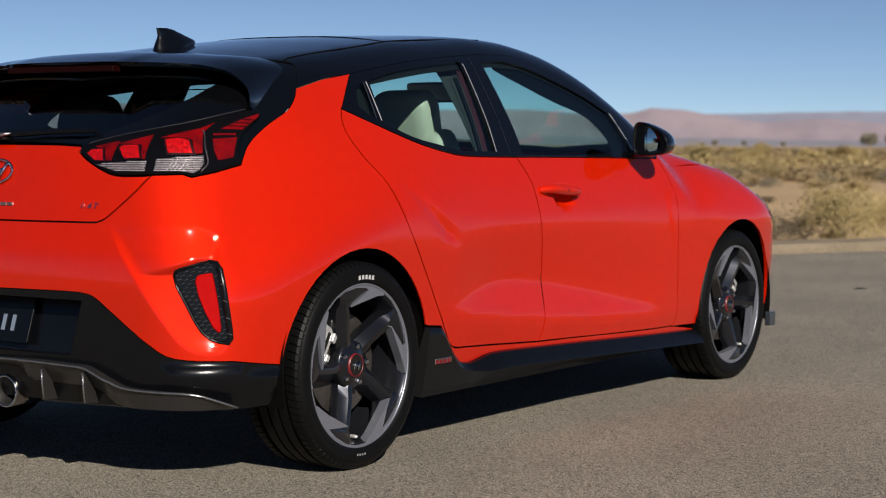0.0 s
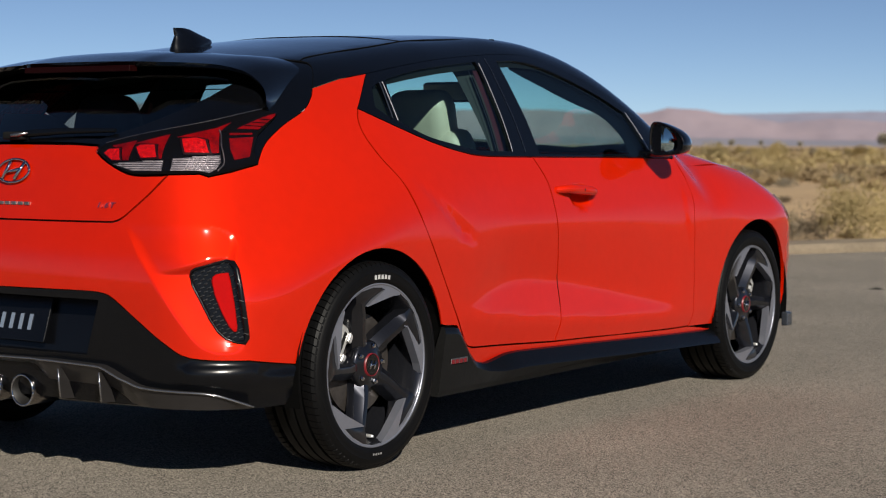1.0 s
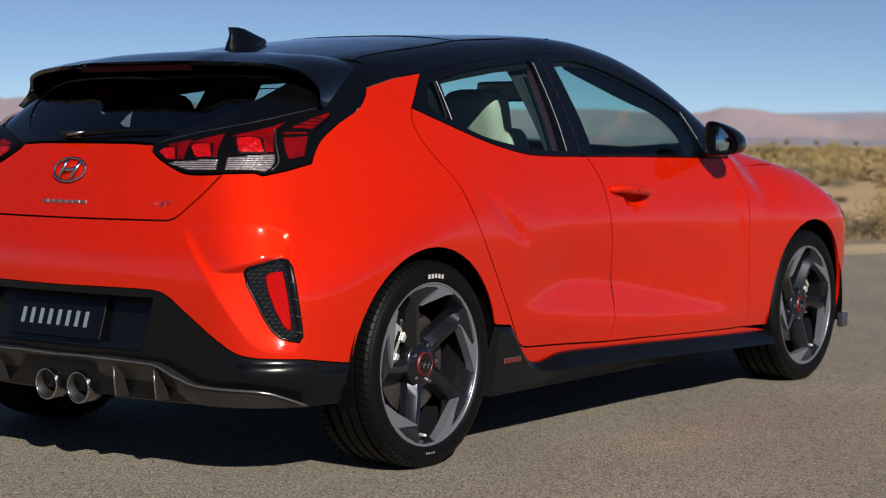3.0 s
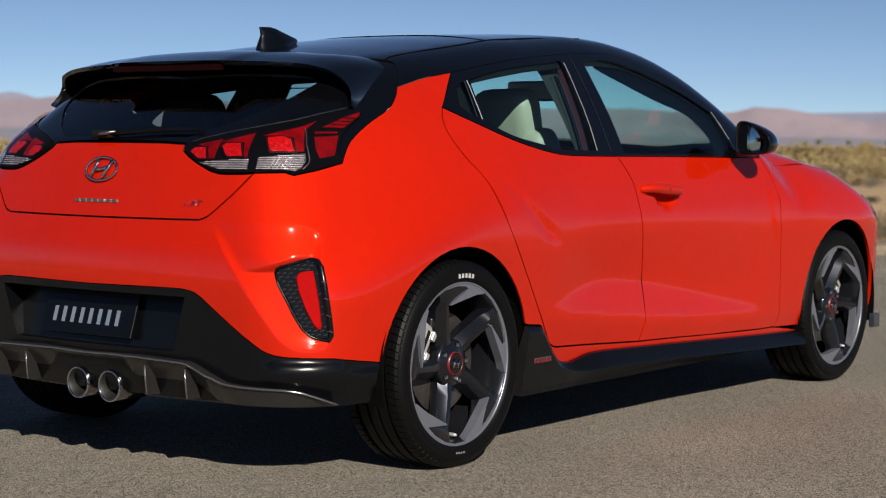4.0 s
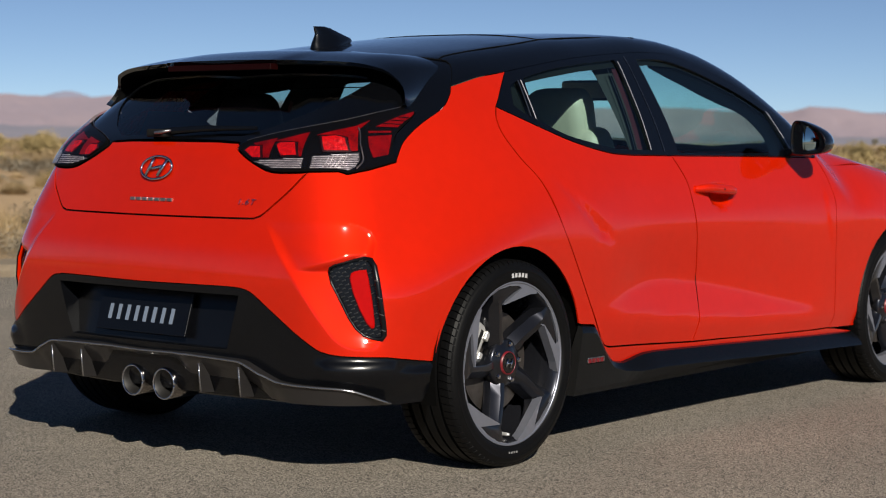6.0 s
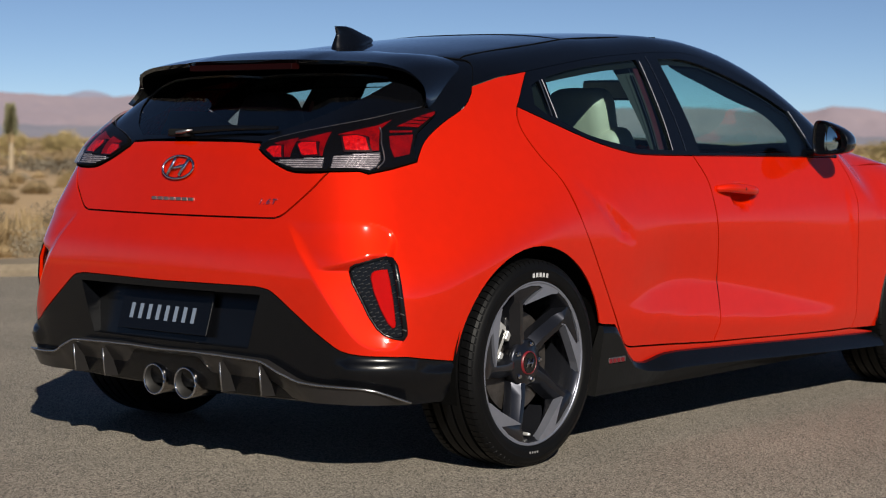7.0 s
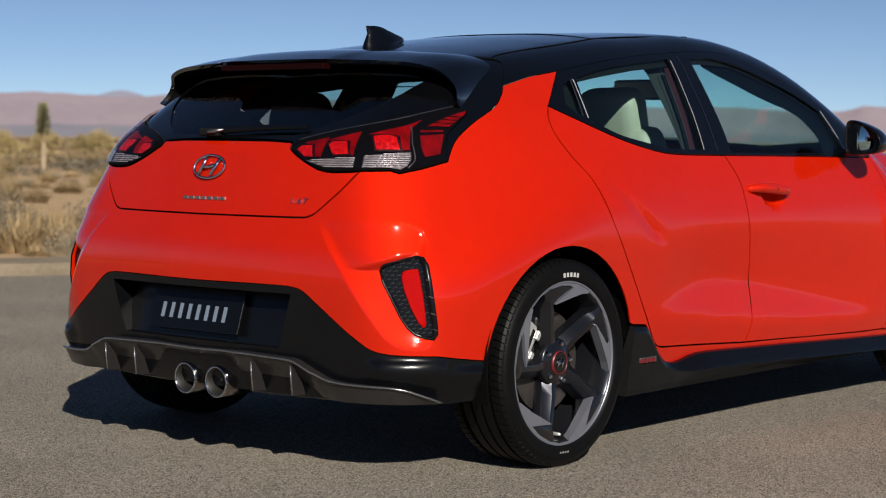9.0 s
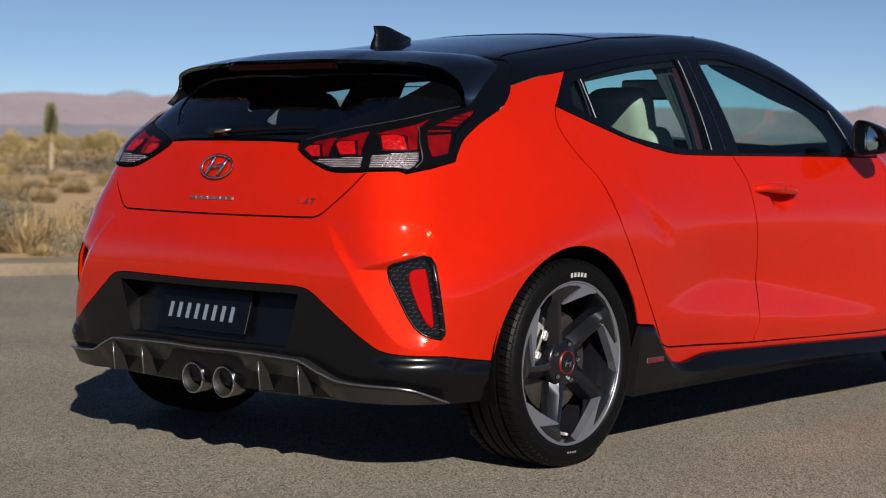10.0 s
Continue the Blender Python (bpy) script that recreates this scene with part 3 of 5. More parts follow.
for x in xs_:
    q = abs(float(x))
    zt, zb = float(diff_top(q)), float(diff_low(q))
    under = 0.065 * float(1 - ramp(q, 0.42, 0.6)) + 0.02
    pit = 0.075 * float(1 - ramp(q, 0.125, 0.165))
    p0 = on_rear([(min(q, 0.8), 0.33 if q < 0.5 else zt - 0.02)])[0]
    nrm = skin_normal(p0[None])[0]
    nrm = np.array([nrm[0], nrm[1], 0]) / np.hypot(nrm[0], nrm[1])
    for t in ts:
        out = 0.0 if t == 0 else 0.034 - 0.014 * float(1 - ramp(q, 0.14, 0.2)) - 0.006 * (t > 0.05) - under * max(0.0, (t - 0.12) / 0.88) - pit * float(ramp(t, 0.14, 0.3))
        c = p0 + nrm * out
        vs.append((c[0] * (1 if x >= 0 else -1), c[1], zt + (zb - zt) * t))
for i in range(len(xs_) - 1):
    for k in range(len(ts) - 1):
        a = i * len(ts) + k
        fs.append((a, a + 1, a + len(ts) + 1, a + len(ts)))
diffuser = mesh_part("diffuser", vs, fs, GUN, car, "gunmetal-grey rear diffuser", smooth=True)
diffuser.data.set_sharp_from_angle(angle=radians(35))
# pale bar put in as the highlight on the diffuser's top edge
part("diffuser_edge", tube([vs[i * len(ts) + 1] for i in range(len(xs_))], 0.0035, 6), EDGE_HIGHLIGHT, diffuser, "thin highlight put along the diffuser's edge", smooth=True)

# cabin: roof, window frames, glass
FRAME_TOP = bend(on_side([(0.274, 1.212), (0.488, 1.245), (0.711, 1.275), (0.946, 1.298), (1.185, 1.315), (1.382, 1.313), (1.56, 1.267), (1.712, 1.216), (1.856, 1.15), (1.957, 1.085), (2.02, 1.033), (2.09, 0.936)]), 3)
QUARTER_PANE = on_side([(0.259, 1.166), (0.307, 1.184), (0.298, 1.07), (0.262, 1.078), (0.226, 1.105)])
REAR_PANE = np.vstack([bend(on_side([(0.348, 1.193), (0.531, 1.229), (0.753, 1.257), (0.962, 1.278)]), 3), bend(on_side([(0.9, 0.965), (0.7, 0.968), (0.576, 0.986), (0.437, 1.012), (0.312, 1.059)]), 3)])
FRONT_PANE = np.vstack([bend(on_side([(1.107, 1.285), (1.276, 1.29), (1.428, 1.266), (1.582, 1.223), (1.736, 1.169), (1.857, 1.111)]), 3), on_side([(1.9, 0.957), (1.435, 0.952), (1.079, 0.955)])])
LONG_PANE = np.vstack([bend(on_side([(0.92, 1.277), (1.107, 1.285), (1.276, 1.29), (1.428, 1.266), (1.582, 1.223), (1.736, 1.169), (1.857, 1.111)]), 3), on_side([(1.9, 0.957), (1.435, 0.952), (0.95, 0.955)])])
SHORT_PANE = np.vstack([bend(on_side([(0.375, 1.178), (0.47, 1.218), (0.58, 1.237), (0.7, 1.252)]), 3), bend(on_side([(0.72, 0.968), (0.576, 0.986), (0.437, 1.006), (0.32, 1.035), (0.264, 1.052), (0.288, 1.09), (0.333, 1.13)]), 3)])
FRAME = np.vstack([FRAME_TOP, BELT_FRONT[::-1], BELT[::-1], PILLAR_FRONT])
for s, rear_pane, front_pane in ((1, REAR_PANE, FRONT_PANE), (-1, SHORT_PANE, LONG_PANE)):
    panel("window_frame", "hoop", FRAME, BLACK, car, holes=([QUARTER_PANE] if s > 0 else []) + [rear_pane, front_pane], side=s, step=0.022, gap=0.001)
    for pane, name in ((QUARTER_PANE, "quarter_window"), (rear_pane, "rear_window"), (front_pane, "front_window")):
        if s > 0 or pane is not QUARTER_PANE:
            panel(name, "hoop", pane, SIDE_GLASS, car, lift=-0.006, flange=0.0, gap=-0.004, side=s, step=0.03)
for (y0, z0), (y1, z1), w, rise, material in (((0.974, 1.272), (0.903, 0.963), 0.0022, 0.002, BRIGHT), ((1.038, 1.293), (0.988, 0.959), 0.0014, 0.002, STEEL), ((0.934, 1.25), (0.85, 0.97), 0.015, -0.008, BELT_RED),
                                              ((0.9, 1.25), (0.824, 0.97), 0.002, -0.011, STEEL), ((1.867, 1.112), (1.915, 0.957), 0.0028, 0.002, BRIGHT), ((0.327, 1.187), (0.306, 1.062), 0.0025, 0.002, BRIGHT), ((0.31, 1.184), (0.283, 1.068), 0.003, 0.003, STEEL)):
    panel("trim_strip", "hoop", on_side([(y0 - w, z0), (y0 + w, z0), (y1 + w, z1), (y1 - w, z1)]), material, car, lift=rise, flange=0.0, gap=0.0, step=0.02)
RAIL = [(0.274, 1.212), (0.488, 1.245), (0.711, 1.275), (0.946, 1.298), (1.185, 1.315), (1.382, 1.313), (1.56, 1.267), (1.712, 1.216), (1.856, 1.15), (1.957, 1.085)]
for s, drop in ((1, 0.04), (-1, 0.08)):
    panel("rail_lining", "hoop", np.vstack([on_side([(y, z + 0.005) for y, z in RAIL]), on_side([(y, z - drop) for y, z in RAIL[::-1]])]), MATT, car, lift=-0.014, flange=0.0, step=0.05, side=s)
panel("quarter_lining", "hoop", on_side([(0.2, 1.2), (0.335, 1.22), (0.31, 1.04), (0.2, 1.06)]), MATT, car, lift=-0.022, flange=0.0, step=0.04)
panel("pillar_lining", "hoop", on_side([(0.86, 1.28), (1.12, 1.3), (1.1, 0.9), (0.84, 0.9)]), TRIM, car, lift=-0.045, flange=0.0, step=0.05)
panel("pillar_lining", "hoop", on_side([(0.595, 1.27), (0.94, 1.3), (0.86, 1.212), (0.805, 1.18), (0.785, 1.12), (0.78, 0.9), (0.56, 0.9), (0.57, 1.054)]), TRIM, car, lift=-0.045, flange=0.0, step=0.05, side=-1)
panel("pillar_trim", "hoop", np.vstack([on_side([(1.2, 1.3), (1.382, 1.3), (1.56, 1.26), (1.712, 1.21), (1.856, 1.145), (1.957, 1.08), (1.99, 0.95)]),
                                        bend(on_side([(1.775, 0.955), (1.778, 1.014), (1.757, 1.052), (1.712, 1.094), (1.65, 1.122), (1.56, 1.145), (1.46, 1.175), (1.37, 1.207), (1.26, 1.245), (1.2, 1.27)]), 3)]), PLASTIC, car, lift=-0.02, flange=0.0, step=0.04, mirrored=True)
WIND_TOP = on_top([(0.0, 1.74), (0.25, 1.71), (0.45, 1.62)])
WIND_SIDE = on_top([(0.45, 1.62), (0.52, 1.8), (0.585, 2.02), (0.63, 2.2)])
WIND_LOW = on_top([(0.63, 2.2), (0.5, 2.42), (0.28, 2.6), (0.0, 2.66)])
WIND = both(np.vstack([WIND_TOP, WIND_SIDE, WIND_LOW]))
REAR_SEAM = bend(on_top([(0.645, -0.017), (0.578, 0.058), (0.53, 0.01), (0.4, -0.055), (0.2, -0.058), (0.0, -0.05)]), 4)
roof_half = np.vstack([flip(REAR_SEAM) * np.array([-1.0, 1, 1]), PILLAR_TOP[::-1], FRAME_TOP, on_top([(0.755, 2.15), (0.70, 2.32), (0.55, 2.52), (0.3, 2.69), (0.0, 2.735)])])
CENTRE = both(np.vstack([on_top([(0.0, -0.03), (0.2, -0.035), (0.4, -0.032), (0.5, 0.0), (0.545, 0.05)]), on_top([(0.532, 0.1), (0.52, 0.27), (0.512, 0.44), (0.49, 0.6), (0.47, 0.75), (0.465, 1.0), (0.455, 1.3), (0.43, 1.5), (0.25, 1.58), (0.0, 1.6)])]))
ROOF_LINES = [both(REAR_SEAM[::-1])[:-1], *(bend(on_top([(x * f, y) for x, y in ((0.545, 0.05), (0.532, 0.1), (0.52, 0.27), (0.512, 0.44), (0.49, 0.6), (0.47, 0.75), (0.465, 1.0), (0.455, 1.3))]), 3) for f in (1, -1)),
              bend(on_top([(x, 0.675 - 0.5 * (abs(x) - 0.35) ** 2 * (abs(x) < 0.35)) for x in (-0.478, -0.35, -0.2, 0.0, 0.2, 0.35, 0.478)]), 3)]
for line in ROOF_LINES:
    part("roof_seal", tube(line + skin_normal(line) * 0.0004, 0.002, 6), BLANK, car, smooth=True)
panel("roof_panel", "hoop", CENTRE, ROOF_GLASS, car, step=0.04, gap=0.002, label="gloss black roof panel")
panel("roof", "hoop", both(roof_half), BLACK, car, holes=[WIND, CENTRE], step=0.035, flange=0.01, gap=0.001, label="gloss black roof rails and pillars")
panel("windscreen", "hoop", WIND, SIDE_GLASS, car, lift=-0.004, flange=0.0, gap=-0.004, step=0.05)
panel("headliner", "hoop", both(np.vstack([on_top([(0.0, 0.0), (0.5, 0.05)]), on_side([(0.3, 1.2), (0.7, 1.26), (1.3, 1.3)]), on_top([(0.45, 1.6), (0.0, 1.73)])])), TRIM, car, lift=-0.035, flange=0.0, step=0.08)
LAMP_OUT = on_side([(-0.22, 1.083), (-0.205, 1.075), (-0.225, 1.058), (-0.305, 1.008), (-0.335, 0.968), (-0.345, 0.924)])
REAR_GLASS = both(np.vstack([on_rear([(0.0, 0.998), (0.27, 0.998), (0.36, 1.032), (0.42, 1.065), (0.464, 1.093), (0.496, 1.123), (0.52, 1.165), (0.49, 1.18), (0.0, 1.187)])]))
surround_half = np.vstack([on_rear([(0.0, 0.986), (0.2, 0.985), (0.285, 0.98)]), LAMP_TOP, LAMP_OUT[1:], BLACK_EDGE[::-1], REAR_SEAM])
panel("tailgate_frame", "hoop", both(surround_half), BLACK, car, holes=[REAR_GLASS], step=0.025, gap=0.001, flange=0.01)
panel("rear_windscreen", "hoop", REAR_GLASS, DARK_GLASS, car, lift=-0.004, flange=0.0, gap=-0.004, step=0.04)

# tail lamps
GLOW_BITS = [[(0.331, 0.952), (0.343, 0.962), (0.379, 0.963), (0.396, 0.933), (0.367, 0.933)],
             [(0.435, 0.968), (0.444, 0.974), (0.491, 0.974), (0.515, 0.941), (0.468, 0.939)],
             [(0.550, 0.991), (0.580, 0.995), (0.602, 0.989), (0.627, 0.954), (0.580, 0.954)]]
RED_BITS = [[(0.344, 0.973), (0.416, 0.988), (0.423, 0.934), (0.404, 0.933), (0.384, 0.968), (0.357, 0.968)],
            [(0.409, 0.978), (0.505, 1.006), (0.529, 0.938), (0.521, 0.938), (0.497, 0.979), (0.430, 0.979)],
            [(0.532, 0.999), (0.600, 1.026), (0.615, 1.043), (0.613, 1.014), (0.643, 0.955), (0.631, 0.954), (0.606, 0.994), (0.576, 1.000)]]
CLEAR_BITS = [[(0.371, 0.922), (0.419, 0.928), (0.536, 0.934), (0.541, 0.904), (0.448, 0.904)],
              [(0.558, 0.938), (0.647, 0.95), (0.657, 0.927), (0.657, 0.908), (0.650, 0.899), (0.622, 0.905), (0.564, 0.905)]]
OUT_BITS = [[(-0.397, 0.996), (-0.325, 1.002), (-0.363, 0.944), (-0.413, 0.935), (-0.411, 0.965)], [(-0.358, 1.025), (-0.268, 1.059), (-0.218, 1.072), (-0.222, 1.064), (-0.297, 1.024)], [(-0.387, 1.0115), (-0.322, 1.0135), (-0.325, 1.0085), (-0.389, 1.0055)]]
for s in (1, -1):
    lamp = panel("tail_lamp", "round", np.vstack([LAMP_TOP, LAMP_OUT[1:], LAMP_LOW, LAMP_TIP]), BLANK, car, lift=0.004, flange=0.03, step=0.02, label="black-edged red and clear tail lamp", side=s)
    for bit in RED_BITS:
        panel("red_segment", "round", on_rear(bit), LAMP_RED, lamp, lift=0.007, flange=0.004, gap=0, step=0.02, side=s)
    for bit in GLOW_BITS:
        around = np.array(bit).mean(0) + (np.array(bit) - np.array(bit).mean(0)) * 1.2
        panel("bowl_surround", "round", on_rear(around), DARK_RED, lamp, lift=0.0085, flange=0.003, gap=0, step=0.015, side=s)
        panel("reflector_bowl", "round", on_rear(bit), LAMP_GLOW, lamp, lift=0.0105, flange=0.003, gap=0, step=0.015, side=s)
    for bit in CLEAR_BITS:
        clear = panel("clear_segment", "round", on_rear(bit), LAMP_CLEAR, lamp, lift=0.006, flange=0.004, gap=0, step=0.015, side=s)
        outer = bit[0][0] > 0.5
        poly = np.array(bit)
        runs = [[(x, z) for x in np.arange(0.36, 0.67, 0.004)] for z in np.arange(0.906, 0.948, 0.0062)]
        if outer:
            runs += [[(x + 0.006 * math.sin((z - 0.9) * 60), z) for z in np.arange(0.899, 0.953, 0.003)] for x in np.arange(0.592, 0.634, 0.0085)]
        for run in runs:
            run = [p for p in run if inside(poly, np.array([p]))[0]]
            if len(run) > 2:
                q = on_rear(run)
                part("lens_rib", tube((q + skin_normal(q) * 0.0065) * np.array([s, 1, 1]), 0.0017, 5), LAMP_WHITE, clear, smooth=True)
    for bit in OUT_BITS:
        panel("red_segment", "round", on_side(bit), LAMP_RED, lamp, lift=0.008, flange=0.004, gap=0, step=0.02, side=s)
    for z in (1.034, 1.044, 1.054):
        bar = on_side([(-0.358 + (z - 1.025) / 0.034 * 0.09, z), (-0.297 + (z - 1.024) / 0.04 * 0.075, z - 0.002)])
        part("lamp_slat", tube((bar + skin_normal(bar) * 0.009) * np.array([s, 1, 1]), 0.0014, 6), BLANK, lamp)
    rim_line = bend(np.array([(0.612, -0.408, 1.02), (0.621, -0.411, 1.005), (0.638, -0.43, 0.974), (0.649, -0.436, 0.955), (0.662, -0.446, 0.925), (0.661, -0.472, 0.903)]), 4)
    part("chrome_line", tube((rim_line + skin_normal(rim_line) * 0.009) * np.array([s, 1, 1]), 0.0022, 6), STEEL, lamp, "thin bright line between the lamp's cells", smooth=True)
    part("lamp_edge", tube((LAMP_TOP[3:] + skin_normal(LAMP_TOP[3:]) * 0.0045) * np.array([s, 1, 1]), 0.0009, 6), STEEL, lamp, "thin bright edge along the lamp")
    panel("lamp_cover", "round", np.vstack([LAMP_TOP, LAMP_OUT[1:], LAMP_LOW, LAMP_TIP]), LENS, lamp, lift=0.014, flange=0.0, gap=0.004, step=0.03, side=s)
    # bumper vent with its red reflector: a flat studded plate in the bumper's hole
    fit = np.linalg.lstsq(np.c_[np.ones(len(VENT)), VENT_UV], VENT, rcond=None)[0]
    face = np.cross(fit[1], fit[2])
    face /= np.linalg.norm(face) * (1 if face[0] > 0 else -1)
    turn = np.array([s, 1, 1])

    def on_vent(uv, h=0.0):
        return (np.c_[np.ones(len(uv)), uv] @ fit + face * (h - (0.008 if s > 0 else 0.03))) * turn

    def order(f):
        return f if s > 0 else [q[::-1] for q in f]

    n = len(VENT)
    vent = mesh_part("bumper_vent", np.vstack([on_vent(VENT_UV), on_vent(VENT_UV), VENT * turn]), order([tuple(range(n - 1, -1, -1))]),
                     PLASTIC, car, "black studded vent with a red reflector")
    mesh_part("vent_cheek", np.vstack([on_vent(VENT_UV), VENT * turn]), order([(i, (i + 1) % n, n + (i + 1) % n, n + i) for i in range(n)]), PAINT, vent)
    loop = np.vstack([VENT, VENT[:1]]) * turn
    part("vent_rim", tube(loop, [0.004] * 4 + [0.006 if s > 0 else 0.003] + [0.0085 if s > 0 else 0.0025] * 7 + [0.004] * (len(loop) - 12), 8), PLASTIC, vent, smooth=True)
    n = len(RED_UV)
    inner_uv = RED_UV.mean(0) + (RED_UV - RED_UV.mean(0)) * 0.92
    part_v = np.vstack([on_vent(RED_UV), on_vent(RED_UV, 0.005), on_vent(inner_uv, 0.0075)])
    mesh_part("reflector", part_v, order([tuple(range(3 * n - 1, 2 * n - 1, -1))] + [(k * n + (i + 1) % n, k * n + i, (k + 1) * n + i, (k + 1) * n + (i + 1) % n) for k in (0, 1) for i in range(n)]), REFLECTOR, vent)
    sv, sf = [], []
    spots = [(0.5 + 0.0145 * j + 0.00725 * (i % 2), 0.43 + 0.0115 * i) for i in range(20) for j in range(13)]
    for k, (a, b) in enumerate(spots):
        q = np.array([[a, b]])
        if inside(VENT_UV, q)[0] and not near(VENT_UV, q, 0.0035)[0] and not inside(RED_UV, q)[0] and not near(RED_UV, q, 0.0035)[0]:
            long, wide, m = np.array([0.0043, 0.0025]), np.array([-0.0009, 0.0015]), len(sv)
            sv += list(on_vent(np.array([q[0] - long - wide, q[0] + long - wide, q[0] + long + wide, q[0] - long + wide]))) + list(on_vent(np.array([q[0] - long * 0.6, q[0] + long * 0.6]), 0.006))
            sf += [(m + 1, m, m + 4, m + 5), (m + 3, m + 2, m + 5, m + 4), (m, m + 3, m + 4), (m + 2, m + 1, m + 5)]
    sf = [f[::-1] for f in sf]
    edge = VENT[5:11][np.argsort(VENT[5:11, 2])]
    for z in (0.452, 0.497, 0.545, 0.592) if s > 0 else ():
        c = np.array([np.interp(z, edge[:, 2], edge[:, i]) for i in range(3)]) + face * 0.0085
        across = np.array([face[1], -face[0], 0.0]) / np.hypot(face[0], face[1])
        part("rim_notch", tube([(c - across * 0.006 + np.array([0, 0, -0.002])) * turn, (c + across * 0.006 + np.array([0, 0, 0.002])) * turn], 0.0013, 6), STEEL, vent)
    tagged(mesh_part("vent_studs", sv, order(sf), STUD, vent), kind="stuff")

# spoiler: a wide lip that turns down at both ends
nx, ny = 61, 12
tops, bots = [], []
for i in range(nx):
    p = -1 + 2 * i / (nx - 1)
    q = abs(p)
    side = 1 if p >= 0 else -1
    flat, turn = min(q / 0.74, 1.0), float(ramp(q, 0.62, 1.0))
    xa = 0.575 * flat
    front = on_top([(xa, float(np.interp(xa, [0, 0.2, 0.4, 0.53, 0.6], [-0.052, -0.06, -0.057, 0.0, 0.03])))])[0]
    if turn > 0:
        low = on_side([(-0.03 - 0.2 * turn, 1.2 - 0.115 * turn)])[0]
        front = front + (low - front) * min(1.0, turn * 1.0)
    notch = 0.022 * float(ramp(xa, 0.25, 0.27)) * float(1 - ramp(xa, 0.3, 0.55))
    back = np.array([xa + 0.1 * turn, -0.39 + 0.33 * xa * xa + notch + 0.0 * turn, 1.231 - 0.1 * xa ** 3 - 0.1 * turn ** 1.3])
    back = front + (back - front) * (1 - 0.3 * float(ramp(turn, 0.1, 1.0)))
    for j in range(ny):
        t = j / (ny - 1)
        c = front + (back - front) * t
        c = c + np.array([0.004 * turn, 0, 0.004 * (1 - turn) + 0.012 * math.sin(math.pi * t) * (1 - turn)])
        tops.append((c[0] * side, c[1], c[2]))
        thick = 0.004 + 0.03 * float(ramp(t, 0.15, 0.7)) * (1 - 0.75 * float(ramp(t, 0.7, 1.0)))
        bots.append(((c[0] - thick * 0.9 * turn) * side, c[1] + 0.01 * t, c[2] - thick * (1 - 0.6 * turn)))
sv = tops + bots
off = len(tops)
sf = []
for i in range(nx - 1):
    for j in range(ny - 1):
        a = i * ny + j
        sf.append((a, a + 1, a + ny + 1, a + ny))
        sf.append((off + a, off + a + ny, off + a + ny + 1, off + a + 1))
for i in range(nx - 1):
    a = i * ny + ny - 1
    sf.append((a, off + a, off + a + ny, a + ny))
    a = i * ny
    sf.append((a, a + ny, off + a + ny, off + a))
for a0 in (0, (nx - 1) * ny):
    for j in range(ny - 1):
        a = a0 + j
        q = (a, a + 1, off + a + 1, off + a)
        sf.append(q[::-1] if a0 == 0 else q)
upper = [f for f in sf if min(f) < off]
spoiler = mesh_part("spoiler", sv, upper, ROOF_GLASS, car, "gloss black roof spoiler", smooth=True)
mesh_part("spoiler_underside", sv, [f for f in sf if min(f) >= off], BLANK, spoiler, "dull black underside", smooth=True)
spoiler.data.set_sharp_from_angle(angle=radians(40))
bm = bmesh.new()
box(bm, -0.23, -0.384, 1.204, 0.23, -0.35, 1.222, 0.002)
part("brake_light", bm, BRAKE_RED, spoiler, "dark red high brake light")

# aerial fin
fin_v, fin_f, rings_n = [], [], 20
for k in range(13):
    t = k / 12
    back, front = float(np.interp(t, [0, 0.3, 0.65, 1], [0.043, 0.05, 0.063, 0.054])), float(np.interp(t, [0, 0.12, 0.3, 0.42, 0.92, 1], [0.222, 0.242, 0.246, 0.234, 0.138, 0.108]))
    half = 0.034 * (1 - t) ** 0.9 + 0.004
    for i in range(rings_n):
        a = 2 * math.pi * i / rings_n
        c = (back + front) / 2 + (front - back) / 2 * math.cos(a)
        fin_v.append((half * math.sin(a) * (1.0 - 0.45 * max(0, math.cos(a))), c, float(roof_z(c)) - 0.006 + 0.079 * t - 0.1 * t * (c - back)))
for k in range(12):
    for i in range(rings_n):
        a, b = k * rings_n + i, k * rings_n + (i + 1) % rings_n
        fin_f.append((a, b, b + rings_n, a + rings_n))
fin_f.append(tuple(range(12 * rings_n, 13 * rings_n)))
mesh_part("aerial_fin", fin_v, fin_f, BLACK, car, "gloss black shark-fin aerial", smooth=True)

# rear wiper
wiper = part("rear_wiper", tube([(-0.07, -0.575, 1.003), (-0.02, -0.562, 1.012), (0.12, -0.546, 1.02), (0.31, -0.524, 1.022)], [0.013, 0.012, 0.01, 0.006]), PLASTIC, car)
bm = bmesh.new()
box(bm, -0.105, -0.592, 0.993, -0.02, -0.55, 1.018, 0.009)
part("wiper_boss", bm, MATT, wiper, smooth=True)
# steel sliver added in place of the bright glints on the boss
part("wiper_nut", tube([(-0.055, -0.6, 1.006), (-0.03, -0.596, 1.009), (0.0, -0.583, 1.014)], [0.004, 0.006, 0.003], 8), STEEL, wiper, smooth=True)

